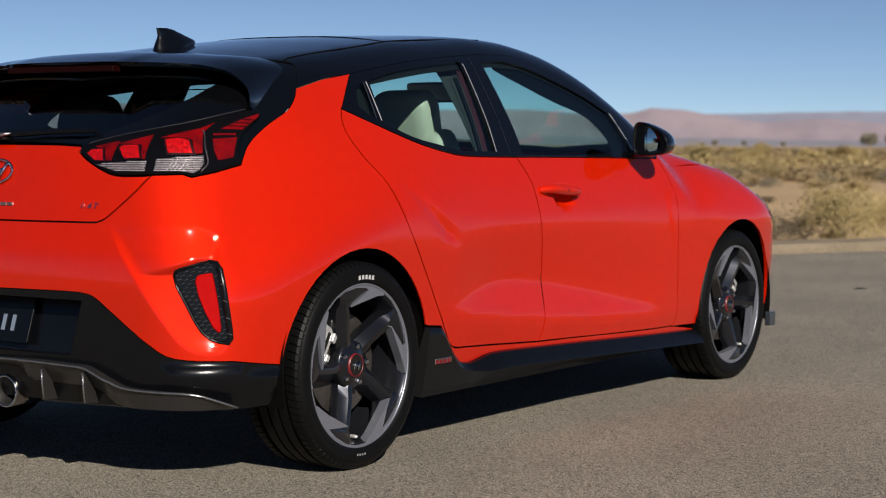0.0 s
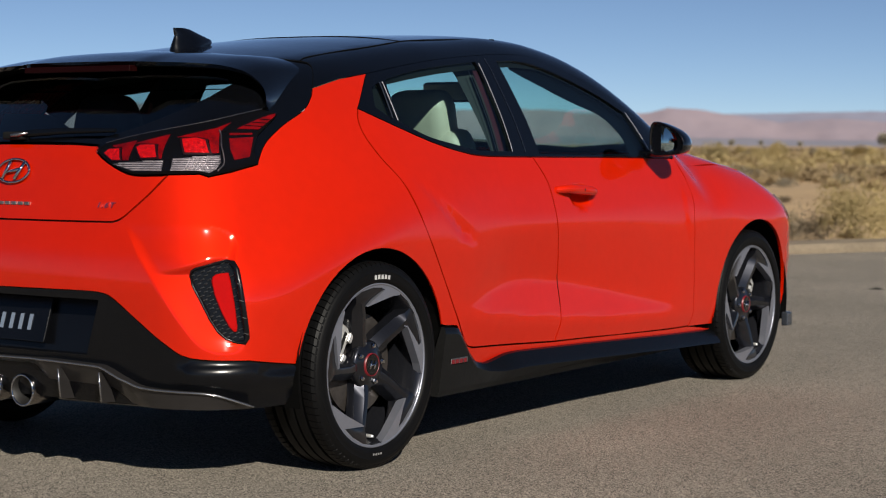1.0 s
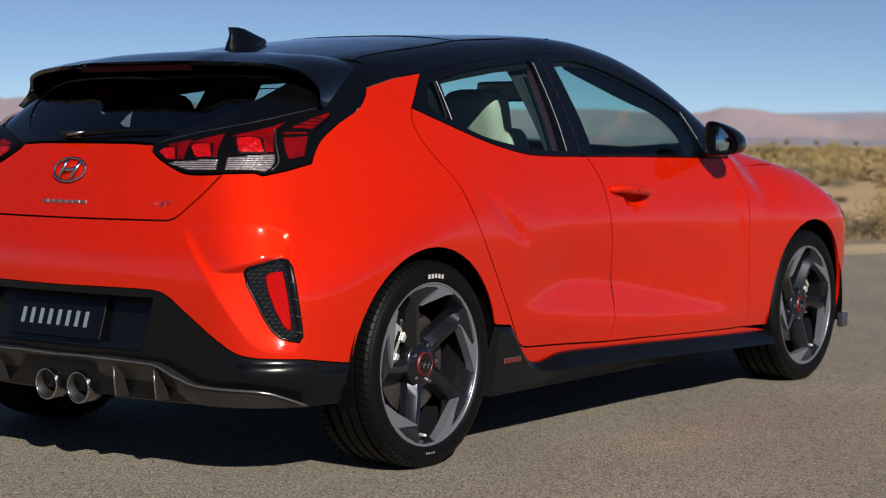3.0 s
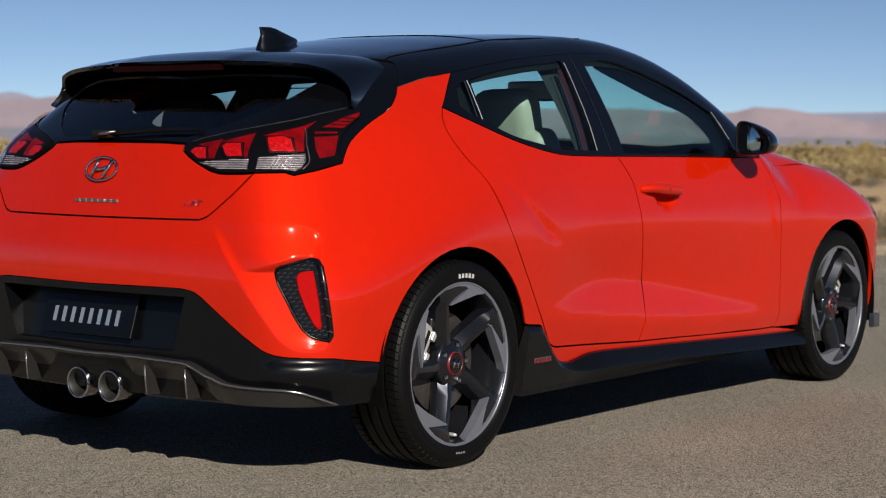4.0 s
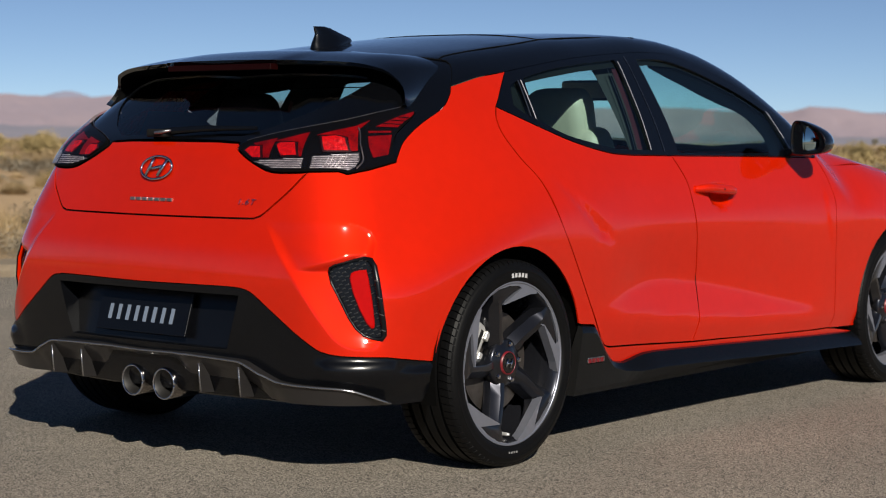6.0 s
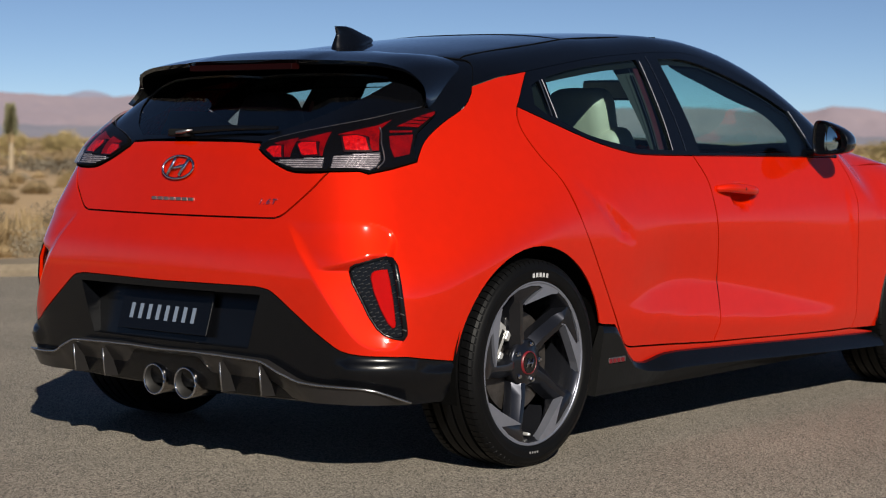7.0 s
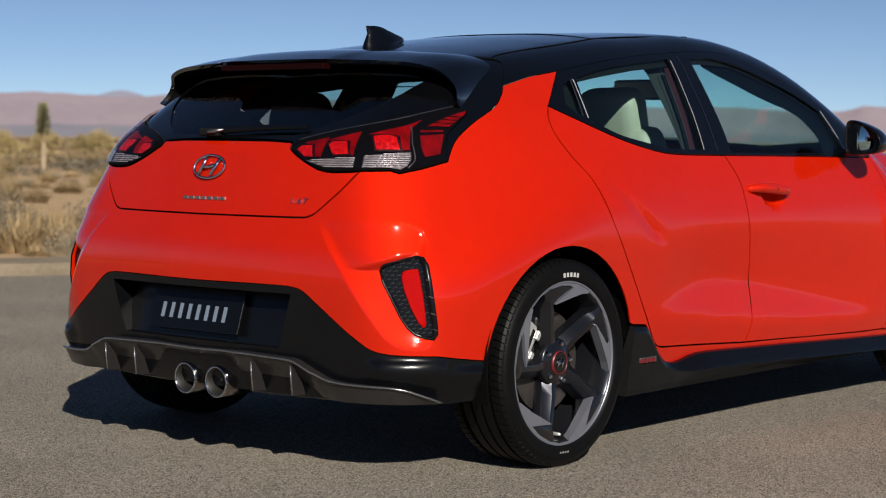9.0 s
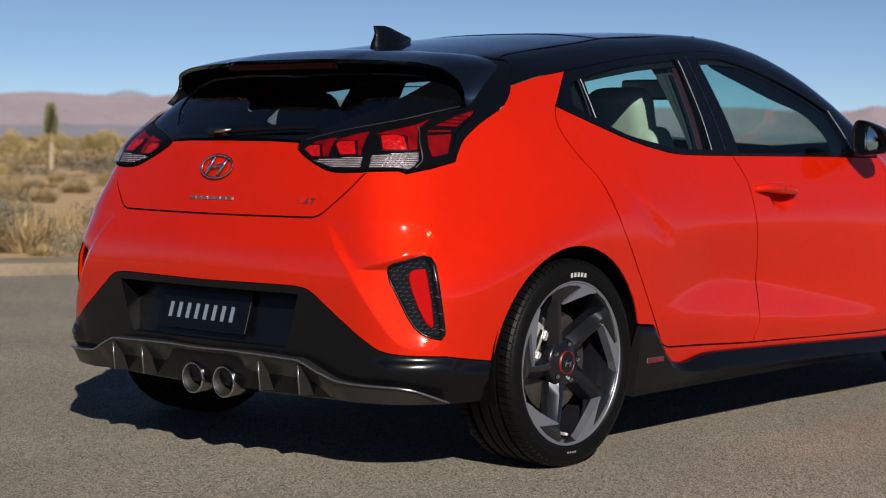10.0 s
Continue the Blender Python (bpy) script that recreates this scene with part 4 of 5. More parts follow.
# door mirrors
RIM = bend(np.array([(0.841, 1.04), (0.848, 1.07), (0.87, 1.078), (0.91, 1.066), (0.955, 1.044), (0.98, 1.018), (0.989, 0.99), (0.983, 0.966), (0.962, 0.953), (0.915, 0.948), (0.86, 0.947), (0.842, 0.965), (0.84, 1.0), (0.841, 1.04)]), 4)[:-1]
mid = RIM.mean(0)
for s in (1, -1):
    vs, fs, n = [], [], len(RIM)
    for y, k in ((1.822, 0.86), (1.813, 0.9), (1.81, 0.97), (1.816, 1.0), (1.84, 1.0), (1.875, 0.95), (1.91, 0.8), (1.935, 0.52), (1.942, 0.2)):
        vs += [((mid[0] + (x - mid[0]) * k) * s, y + 0.05 * (x - 0.84) * 0.3, mid[1] + (z - mid[1]) * k) for x, z in RIM]
    for r in range(8):
        for i in range(n):
            q = (r * n + i, r * n + (i + 1) % n, (r + 1) * n + (i + 1) % n, (r + 1) * n + i)
            fs.append(q if s > 0 else q[::-1])
    fs.append(tuple(range(8 * n, 9 * n)) if s > 0 else tuple(range(9 * n - 1, 8 * n - 1, -1)))
    mirror = mesh_part("door_mirror", vs, fs, BLACK, car, "gloss black door mirror", smooth=True)
    ringv = [((mid[0] + 0.014 * (k < 0.8) + (x - mid[0]) * (k if k > 0.8 else k * 0.58)) * s, y + 0.015 * (x - 0.84), mid[1] + (z - mid[1]) * k) for k, y in ((0.9, 1.8215), (0.7, 1.8225), (0.68, 1.85)) for x, z in RIM]
    ringf = [(r * n + i, (r + 1) * n + i, (r + 1) * n + (i + 1) % n, r * n + (i + 1) % n) for r in (0, 1) for i in range(n)]
    mesh_part("glass_frame", ringv, ringf if s > 0 else [q[::-1] for q in ringf], BLACK, mirror)
    # slightly convex glass, turned outwards
    gv = [((mid[0] + 0.014 + (x - mid[0]) * k * 0.5) * s, 1.84 + 0.36 * (x - mid[0]) * k + 0.03 * (z - mid[1]) * k + 0.9 * (((x - mid[0]) * k) ** 2 + ((z - mid[1]) * k) ** 2), mid[1] + (z - mid[1]) * k * 0.78)
          for k in (0.02, 0.25, 0.5, 0.75, 1.0) for x, z in RIM]
    gf = [tuple(range(n - 1, -1, -1))] + [(r * n + i, r * n + (i + 1) % n, (r + 1) * n + (i + 1) % n, (r + 1) * n + i)[::-1] for r in range(4) for i in range(n)]
    mesh_part("mirror_glass", gv, gf if s > 0 else [q[::-1] for q in gf], MIRROR, mirror, smooth=True)
    bm = bmesh.new()
    box(bm, 0.775, 1.85, 0.942, 0.88, 1.92, 0.97, 0.01)
    bmesh.ops.transform(bm, matrix=Matrix.Diagonal((s, 1, 1, 1)), verts=bm.verts)
    if s < 0:
        bmesh.ops.reverse_faces(bm, faces=bm.faces)
    part("mirror_foot", bm, BLACK, mirror)

# door handles
for s in (1, -1):
    q = on_side([(1.115, 0.828), (1.17, 0.827), (1.25, 0.822), (1.33, 0.816), (1.385, 0.812)])
    n3 = np.tile([0.97, 0.0, 0.2], (len(q), 1))
    q[:, 0] = q[[0, 0, 4, 4, 4], 0]
    path = [q[0] - n3[0] * 0.004] + [q[i] + n3[i] * 0.022 for i in range(1, 4)] + [q[4] - n3[4] * 0.004]
    path = bend(np.array(path), 4) * np.array([s, 1, 1])
    bm = tube(path, [0.012 + 0.006 * math.sin(math.pi * i / (len(path) - 1)) for i in range(len(path))], 12)
    grip = part("door_handle", bm, PAINT, car, smooth=True)
    bm = bmesh.new()
    bmesh.ops.create_uvsphere(bm, u_segments=12, v_segments=8, radius=0.0075, matrix=Matrix.Translation((s * (path[8][0] * s + 0.0145), path[8][1], path[8][2])) @ Matrix.Diagonal((0.5, 1, 1, 1)))
    part("key_button", bm, MATT, grip, smooth=True)

# exhaust, diffuser blades
for cx in (-0.058, 0.082):
    prof = [(0.0, 0.043), (-0.004, 0.047), (-0.012, 0.048), (-0.3, 0.044), (-0.3, 0.03)]
    bm = lathe(prof, 40)
    bmesh.ops.transform(bm, matrix=Matrix.Translation((cx, -0.686, 0.249)) @ Matrix.Rotation(radians(-90), 4, "Z") @ Matrix.Rotation(radians(0), 4, "Y"), verts=bm.verts)
    pipe = part("exhaust_tip", bm, TIP, car, "polished round exhaust tip", smooth=True)
    bm = lathe([(0.0, 0.043), (-0.006, 0.038), (-0.03, 0.0365), (-0.16, 0.034), (-0.16, 0.0)], 36)
    bmesh.ops.transform(bm, matrix=Matrix.Translation((cx, -0.686, 0.249)) @ Matrix.Rotation(radians(-90), 4, "Z"), verts=bm.verts)
    part("pipe_inside", bm, PIPE, pipe, smooth=True)
    part("tip_rim", tube([(cx + 0.0455 * math.cos(2 * math.pi * i / 36), -0.687, 0.249 + 0.0455 * math.sin(2 * math.pi * i / 36)) for i in range(37)], 0.0032, 8), CHROME, pipe, "bright rolled rim", smooth=True)
for cx in (-0.42, -0.265, 0.265, 0.42):
    y0 = on_rear([(cx, 0.33)])[0, 1]
    vs, fs = [], []
    for dx in (-0.003, 0.003):
        vs += [(cx + dx, y0 + 0.0, 0.336), (cx + dx, y0 - 0.031, 0.33), (cx + dx * 0.7, y0 - 0.024, 0.243), (cx + dx, y0 + 0.07, 0.235)]
    fs = [(0, 1, 2, 3), (7, 6, 5, 4)] + [(i, (i + 1) % 4, (i + 1) % 4 + 4, i + 4)[::-1] for i in range(4)]
    blade = mesh_part("diffuser_blade", vs, fs, GUN, diffuser)
    # pale bar put in as the highlight down the blade's front edge
    part("blade_edge", tube([vs[1], ((vs[1][0] + vs[2][0]) / 2, (vs[1][1] + vs[2][1]) / 2, (vs[1][2] + vs[2][2]) / 2), (cx, vs[2][1], vs[2][2])], 0.003, 6), EDGE_HIGHLIGHT, diffuser, smooth=True)

# name plate with plain bars for its writing
tilt = Matrix.Translation((0.0, float(on_rear([(0.0, 0.46)])[0, 1]) + 0.045, 0.46)) @ Matrix.Rotation(radians(-17), 4, "X")
bm = bmesh.new()
box(bm, -0.232, -0.012, -0.068, 0.172, -0.003, 0.068, 0.002, tilt)
plate = part("name_plate", bm, PLASTIC, car, "black plate with pale lettering")
for i in range(8):
    bm = bmesh.new()
    x0 = -0.182 + i * 0.0395
    box(bm, x0, -0.0145, -0.035, x0 + 0.013, -0.011, 0.013, 0.0, tilt)
    part("letter_bar", bm, SILVER, plate)

# badges: an oval ring with plain bars, and two small plain strips
yb = on_rear([(0.0, 0.9)])[0, 1]
lean = Matrix.Translation((-0.015, yb - 0.006, 0.9)) @ Matrix.Rotation(radians(-19), 4, "X")
ring_path = [(0.068 * math.cos(2 * math.pi * i / 40), 0, 0.037 * math.sin(2 * math.pi * i / 40)) for i in range(41)]
bm = tube(ring_path, 0.0039, 8)
bmesh.ops.transform(bm, matrix=lean, verts=bm.verts)
badge = part("oval_badge", bm, CHROME, car, "chrome oval badge", smooth=True)
for path in ([(-0.04, 0, -0.026), (-0.016, -0.004, 0.028)], [(0.016, -0.004, -0.028), (0.04, 0, 0.026)], [(-0.03, 0, -0.006), (0.03, 0, 0.006)]):
    bm = tube(path, 0.0058, 8)
    bmesh.ops.transform(bm, matrix=lean, verts=bm.verts)
    part("badge_bar", bm, CHROME, badge, smooth=True)
for x0, x1, n_bars in ((-0.105, 0.088, 7),):
    for i in range(n_bars):
        xa = x0 + (x1 - x0) * i / n_bars
        p0 = on_rear([(xa + 0.01, 0.805)])[0]
        bm = bmesh.new()
        box(bm, xa, p0[1] - 0.005, 0.7995, xa + (x1 - x0) / n_bars * 0.8, p0[1] + 0.008, 0.8095, 0.002)
        part("name_strip", bm, STEEL, car)
words = bpy.data.curves.new("engine_badge", "FONT")
words.body, words.size, words.extrude, words.shear, words.space_character = "1.6T", 0.024, 0.002, 0.25, 1.25
holder = bpy.data.objects.new("engine_badge", words)
letters = bpy.data.meshes.new_from_object(holder)
bpy.data.objects.remove(holder)
at = on_rear([(0.388, 0.805)])[0]
letters.transform(Matrix.Translation((0.348, at[1] - 0.009, 0.7985)) @ Matrix.Rotation(radians(5), 4, "Z") @ Matrix.Rotation(radians(72), 4, "X") @ Matrix.Diagonal((1.25, 1, 1, 1)))
letters.materials.clear()
letters.materials.append(CHROME)
tagged(new("engine_badge", letters), "small slanted chrome lettering").parent = car
p0 = on_side([(0.455, 0.287)])[0]
bm = bmesh.new()
box(bm, p0[0] + 0.004, 0.405, 0.279, p0[0] + 0.0205, 0.5, 0.297, 0.002)
strip = part("skirt_badge", bm, STEEL, car, "small red and silver skirt badge")
for i in range(4):
    bm = bmesh.new()
    box(bm, p0[0] + 0.02, 0.406 + 0.023 * i, 0.28, p0[0] + 0.022, 0.422 + 0.023 * i, 0.293)
    part("badge_bar", bm, RED_TRIM, strip)


# ---- wheels ----
def polar(r, deg, x=0.0):
    return (x, r * math.cos(radians(deg)), r * math.sin(radians(deg)))


def plate_of(outline, x0, x1, round_edge=0.0):
    """A flat piece across the wheel's face: outline in (radius, degrees, offset)."""
    bm = bmesh.new()
    f = [bm.verts.new(polar(r, a, x1 + o)) for r, a, o in outline]
    b = [bm.verts.new(polar(r, a, x0)) for r, a, o in outline]
    bm.faces.new(f)
    n = len(f)
    for i in range(n):
        bm.faces.new((f[i], b[i], b[(i + 1) % n], f[(i + 1) % n]))
    if round_edge:
        bmesh.ops.bevel(bm, geom=[e for e in bm.edges if e.verts[0] in f and e.verts[1] in f], offset=round_edge, segments=3, profile=0.6, affect="EDGES")
    bmesh.ops.triangulate(bm, faces=[q for q in bm.faces if len(q.verts) > 4])
    bmesh.ops.recalc_face_normals(bm, faces=bm.faces)
    return bm


def spoke_mesh(t):
    """Verts and faces of one spoke: a thick bar with a flat face, a long sloping flank and a flared outer end; t: degrees."""
    stations = [(0.044, 52, -34, 0.070), (0.06, 41, -24, 0.074), (0.08, 33, -17, 0.0785), (0.104, 25, -9, 0.083), (0.135, 18.5, -6.5, 0.089), (0.168, 14, -5, 0.0945), (0.186, 12.5, -3.5, 0.097),
                (0.2, 11.5, -9.5, 0.0985), (0.214, 10.5, -17, 0.099), (0.228, 10, -24, 0.099), (0.243, 9.5, -26, 0.099)]
    vs, fs, n = [], [], 7
    for r, left, right, x in stations:
        end = float(ramp(r, 0.185, 0.225))
        wide = left - right
        drop = 0.024 * (1 - end) + 0.0015
        out = math.degrees(0.006 / r) * (1 - end)
        for a, o in ((right - out, -0.05), (right, -drop), (right + wide * (0.3 - 0.26 * end), -0.001), (right + wide * (0.36 - 0.26 * end), 0.0), (right + wide * (0.6 + 0.34 * end), 0.0), (left, -drop), (left + out, -0.055)):
            vs.append(polar(r, t + a, x + o))
    for i in range(len(stations) - 1):
        for k in range(n - 1):
            a = i * n + k
            fs.append((a, a + n, a + n + 1, a + 1))
    fs.append(tuple(range(n)))
    fs.append(tuple(range(len(vs) - 1, len(vs) - 1 - n, -1)))
    return vs, fs


def make_wheel(spin, caliper):
    """A wheel at rest: spin and the brake caliper's place in degrees."""
    w = part("wheel", lathe([(0.098, 0.2475), (0.103, 0.2505), (0.105, 0.2475), (0.099, 0.241), (0.085, 0.234), (0.06, 0.229), (0.03, 0.222), (-0.02, 0.212), (-0.09, 0.212), (-0.105, 0.24)], 96), BARREL, car, "dark grey five-spoke alloy wheel with machined edges", smooth=True)
    prof = [(0.098, 0.244), (0.108, 0.252), (0.1105, 0.2555), (0.1128, 0.262), (0.1138, 0.274), (0.1128, 0.283), (0.1135, 0.285), (0.1115, 0.2925), (0.1065, 0.3015), (0.101, 0.306), (0.0955, 0.3075), (0.0655, 0.3095)]
    for c in (0.06, 0.022, -0.016, -0.054):
        prof += [(c + 0.0045, 0.3178 - 0.3 * (c + 0.0045) ** 2), (c + 0.0035, 0.3095), (c - 0.0035, 0.3095), (c - 0.0045, 0.3178 - 0.3 * (c - 0.0045) ** 2)]
    prof += [(-0.0655, 0.3095), (-0.0955, 0.3075), (-0.105, 0.301), (-0.1135, 0.274), (-0.108, 0.252), (-0.098, 0.244)]
    tyre = part("tyre", lathe(prof, 144), RUBBER, w, "black low-profile tyre", smooth=True)
    tyre.data.set_sharp_from_angle(angle=radians(30))
    # shoulder tread blocks, cut by slanted slots
    vs, fs = [], []
    blocks = 84
    for i in range(blocks):
        for sgn in (1, -1):
            a0 = 360 / blocks * (i + (0.5 if sgn < 0 else 0))
            k = len(vs)
            for xx, r, lag in ((0.0665, 0.3165, 0.0), (0.085, 0.3158, 0.5), (0.0965, 0.3135, 1.1), (0.1035, 0.3075, 1.6), (0.1065, 0.3015, 1.9)):
                for da, dr in ((0.25, -0.006), (0.3, 0.0), (3.98, 0.0), (4.02, -0.006)):
                    vs.append(polar(r + (dr if xx < 0.1 else dr * 0.4), a0 + da + lag, xx * sgn))
            for q in range(4):
                for e in range(3):
                    f = (k + q * 4 + e, k + q * 4 + e + 1, k + q * 4 + e + 5, k + q * 4 + e + 4)
                    fs.append(f[::-1] if sgn > 0 else f)
    tagged(mesh_part("tread_pattern", vs, fs, RUBBER, w), kind="stuff")
    # raised lettering as plain bars
    for base, n_b in ((79, 5), (263, 4)) if spin == 0 else ():
        for i in range(n_b):
            a = spin + base + (3.6 if n_b == 5 else 2.6) * i
            r0, r1, wide = (0.263, 0.276, 2.3) if n_b == 5 else (0.267, 0.273, 1.6)
            part("letter_bar", plate_of([(r0, a, 0), (r0, a + wide, 0), (r1, a + wide - 0.1, 0), (r1, a + 0.1, 0)], 0.1115, 0.1142), WHITE if n_b == 5 else FAINT, tyre)
    for k in range(5):
        t = 105 - 72 * k + spin
        vs, fs = spoke_mesh(t)
        sp = mesh_part("spoke", vs, fs, RIM_DARK, w, smooth=True)
        sp.data.set_sharp_from_angle(angle=radians(24))
        acc = [(0.2495, t + 27.5 - 6 * i, 0) for i in range(13)] + [(0.2365, t - 44.5, 0), (0.222, t - 37, 0.0), (0.208, t - 30, 0.0005), (0.196, t - 21, 0.001), (0.1895, t - 12, 0.001), (0.188, t + 0.5, 0.001), (0.191, t + 1, 0.001),
               (0.204, t - 12, 0.001), (0.222, t - 22, 0.0005), (0.2305, t - 25, 0), (0.2362, t - 21, 0), (0.2385, t - 10, 0), (0.2415, t + 4, 0), (0.2428, t + 16, 0), (0.242, t + 27.5, 0)]
        part("machined_edge", plate_of(acc, 0.075, 0.1035), RIM_CUT, w)
        bm = lathe([(0.004, 0.0), (0.004, 0.006), (0.0, 0.0085), (-0.004, 0.0095), (-0.022, 0.0095)], 6)
        bmesh.ops.transform(bm, matrix=Matrix.Translation(polar(0.058, t - 28, 0.082)), verts=bm.verts)
        part("wheel_nut", bm, CHROME, w)
    part("machined_lip", lathe([(0.1, 0.2435), (0.1055, 0.2445), (0.1058, 0.2502), (0.1, 0.2515)], 96), RIM_CUT, w, smooth=True)
    hub = part("hub", lathe([(0.04, 0.0), (0.04, 0.074), (0.068, 0.074), (0.0745, 0.066), (0.077, 0.046), (0.08, 0.04), (0.082, 0.0)], 48), RIM_DARK, w, smooth=True)
    part("cap_ring", lathe([(0.08, 0.0322), (0.0872, 0.0328), (0.0872, 0.0348), (0.078, 0.0365)], 40), RED_TRIM, hub, "red ring round the centre cap", smooth=True)
    part("centre_cap", lathe([(0.087, 0.0), (0.087, 0.031), (0.078, 0.031)], 40), BLACK, hub)
    for p0, p1 in (((0.0885, -0.016, -0.012), (0.0885, -0.006, 0.014)), ((0.0885, 0.006, -0.014), (0.0885, 0.016, 0.012)), ((0.0885, -0.011, -0.002), (0.0885, 0.011, 0.002))):
        part("cap_bar", tube([p0, p1], 0.0032, 6), CHROME, hub, smooth=True)
    bm = lathe([(0.012, 0.0), (0.012, 0.004), (0.0, 0.006), (-0.03, 0.006)], 10)
    bmesh.ops.transform(bm, matrix=Matrix.Translation(polar(0.221, -88 + spin, 0.072)), verts=bm.verts)
    part("tyre_valve", bm, CASTING, w, smooth=True)
    part("brake_disc", lathe([(0.0, 0.06), (0.03, 0.07), (0.03, 0.155), (0.008, 0.155), (0.008, 0.07)], 64), DISC, w, "worn steel brake disc", smooth=False)
    turn = Matrix.Rotation(radians(caliper), 4, "X")
    bm = bmesh.new()
    box(bm, 0.0, 0.104, -0.062, 0.052, 0.158, 0.062, 0.01, turn)
    box(bm, 0.034, 0.098, -0.05, 0.062, 0.118, -0.02, 0.006, turn)
    box(bm, 0.034, 0.098, 0.02, 0.062, 0.118, 0.05, 0.006, turn)
    caliper_body = part("brake_caliper", bm, CASTING, w, "bare silver brake caliper")
    bm = bmesh.new()
    box(bm, 0.05, 0.122, -0.044, 0.0535, 0.136, 0.044, 0.001, turn)
    part("caliper_slot", bm, MATT, caliper_body)
    part("backing_plate", lathe([(-0.06, 0.0), (-0.06, 0.2), (-0.055, 0.2), (-0.055, 0.0)], 48), BLANK, w)
    return w


for x, y, turn_z, spin, caliper in ((0.782, 0.0, 0, 0, 149), (0.782, 2.65, 0, 32, 48), (-0.782, 0.0, 180, 20, 30), (-0.782, 2.65, 180, 41, 150)):
    make_wheel(spin, caliper).matrix_basis = pose(x, y, 0.3165, 0, 0, turn_z)

# ---- underside, wheel housings ----
for cy in (0.004, 2.69):
    for s in (1, -1):
        vs, fs, n = [], [], 24
        for i in range(n + 1):
            a = radians(-15 + 210 * i / n)
            for xx in (0.5, 0.872):
                vs.append((xx * s, cy + 0.368 * math.cos(a), 0.318 + 0.368 * math.sin(a)))
        for i in range(n):
            q = (2 * i, 2 * i + 1, 2 * i + 3, 2 * i + 2)
            fs.append(q if s > 0 else q[::-1])
        fs.append(tuple(2 * i for i in range(n + 1)))
        mesh_part("wheel_housing", vs, fs, BLANK, car)
bm = bmesh.new()
box(bm, -0.5, -0.56, 0.24, 0.5, 3.3, 0.34)
box(bm, -0.8, 0.4, 0.2, 0.8, 2.3, 0.3)
part("floor_pan", bm, MATT, car)
bm = bmesh.new()
box(bm, -0.74, -0.5, 0.235, 0.74, -0.38, 0.42)
part("rear_crossmember", bm, MATT, car)

# ---- cabin ----
def seat(cx, cy):
    bm = bmesh.new()
    box(bm, cx - 0.25, cy, 0.42, cx + 0.25, cy + 0.52, 0.6, 0.06)
    s0 = part("front_seat", bm, CREAM, car, "cream leather front seat", smooth=True)
    m = Matrix.Translation((cx, cy + 0.02, 0.55)) @ Matrix.Rotation(radians(12), 4, "X")
    bm = bmesh.new()
    box(bm, -0.235, -0.07, 0.0, 0.235, 0.07, 0.5, 0.06)
    for v in bm.verts:
        v.co.x *= 1 - 0.25 * max(0.0, v.co.z - 0.25) / 0.25
    bmesh.ops.transform(bm, matrix=m, verts=bm.verts)
    part("backrest", bm, CREAM, s0, smooth=True)
    bm = bmesh.new()
    box(bm, -0.132, -0.065, 0.41, 0.132, 0.06, 0.645, 0.06)
    for v in bm.verts:
        v.co.x *= 1 - 0.12 * max(0.0, v.co.z - 0.58) / 0.06
    bmesh.ops.transform(bm, matrix=m, verts=bm.verts)
    part("headrest", bm, CREAM, s0, smooth=True)


seat(0.36, 1.07)
seat(-0.36, 1.07)
bm = bmesh.new()
box(bm, -0.62, 0.3, 0.4, 0.62, 0.75, 0.58, 0.06)
bench = part("rear_bench", bm, TRIM, car, smooth=True)
bm = bmesh.new()
box(bm, -0.62, 0.08, 0.5, 0.62, 0.22, 0.98, 0.05)
part("bench_back", bm, TRIM, bench, smooth=True)
for cx in (-0.328, 0.328):
    bm = bmesh.new()
    box(bm, cx - 0.14, 0.03, 0.92, cx + 0.14, 0.14, 1.15, 0.054)
    bmesh.ops.subdivide_edges(bm, edges=[e for e in bm.edges if abs(e.verts[0].co.z - e.verts[1].co.z) > 0.05], cuts=5)
    for v in bm.verts:
        v.co.x = cx + (v.co.x - cx) * (1 - 0.42 * (max(0.0, v.co.z - 1.02) / 0.13) ** 2)
    part("headrest", bm, TRIM, bench, smooth=True)
bm = bmesh.new()
box(bm, -0.72, 2.0, 0.6, 0.72, 2.5, 0.93, 0.08)
part("dashboard", bm, TRIM, car, smooth=True)
bm = bmesh.new()
box(bm, -0.74, -0.5, 0.42, 0.74, 0.1, 0.5)
part("boot_floor", bm, TRIM, car)
bm = bmesh.new()
box(bm, -0.19, 1.75, 1.158, 0.135, 1.79, 1.242, 0.02)
inner = part("inside_mirror", bm, TRIM, car, smooth=True)
bm = bmesh.new()
box(bm, -0.18, 1.745, 1.167, 0.125, 1.751, 1.233, 0.002)
part("inner_glass", bm, DIM_GLASS, inner, "dull grey mirror glass")
part("mirror_stem", tube([(-0.03, 1.78, 1.19), (-0.03, 1.86, 1.215), (-0.03, 1.93, 1.27)], 0.012, 8), TRIM, inner, smooth=True)
ring_path = [(-0.36 + 0.18 * math.cos(2 * math.pi * i / 32), 1.9 + 0.05 * math.sin(2 * math.pi * i / 32), 0.92 + 0.17 * math.sin(2 * math.pi * i / 32)) for i in range(33)]
part("steering_wheel", tube(ring_path, 0.014, 8), TRIM, car, smooth=True)
DOOR_TRIM = [(-0.1, 1.1), (0.15, 1.1), (0.3, 1.045), (0.45, 0.998), (0.6, 0.968), (1.0, 0.95), (2.03, 0.942), (2.05, 0.35), (0.6, 0.35), (0.35, 0.7), (-0.1, 0.8)]
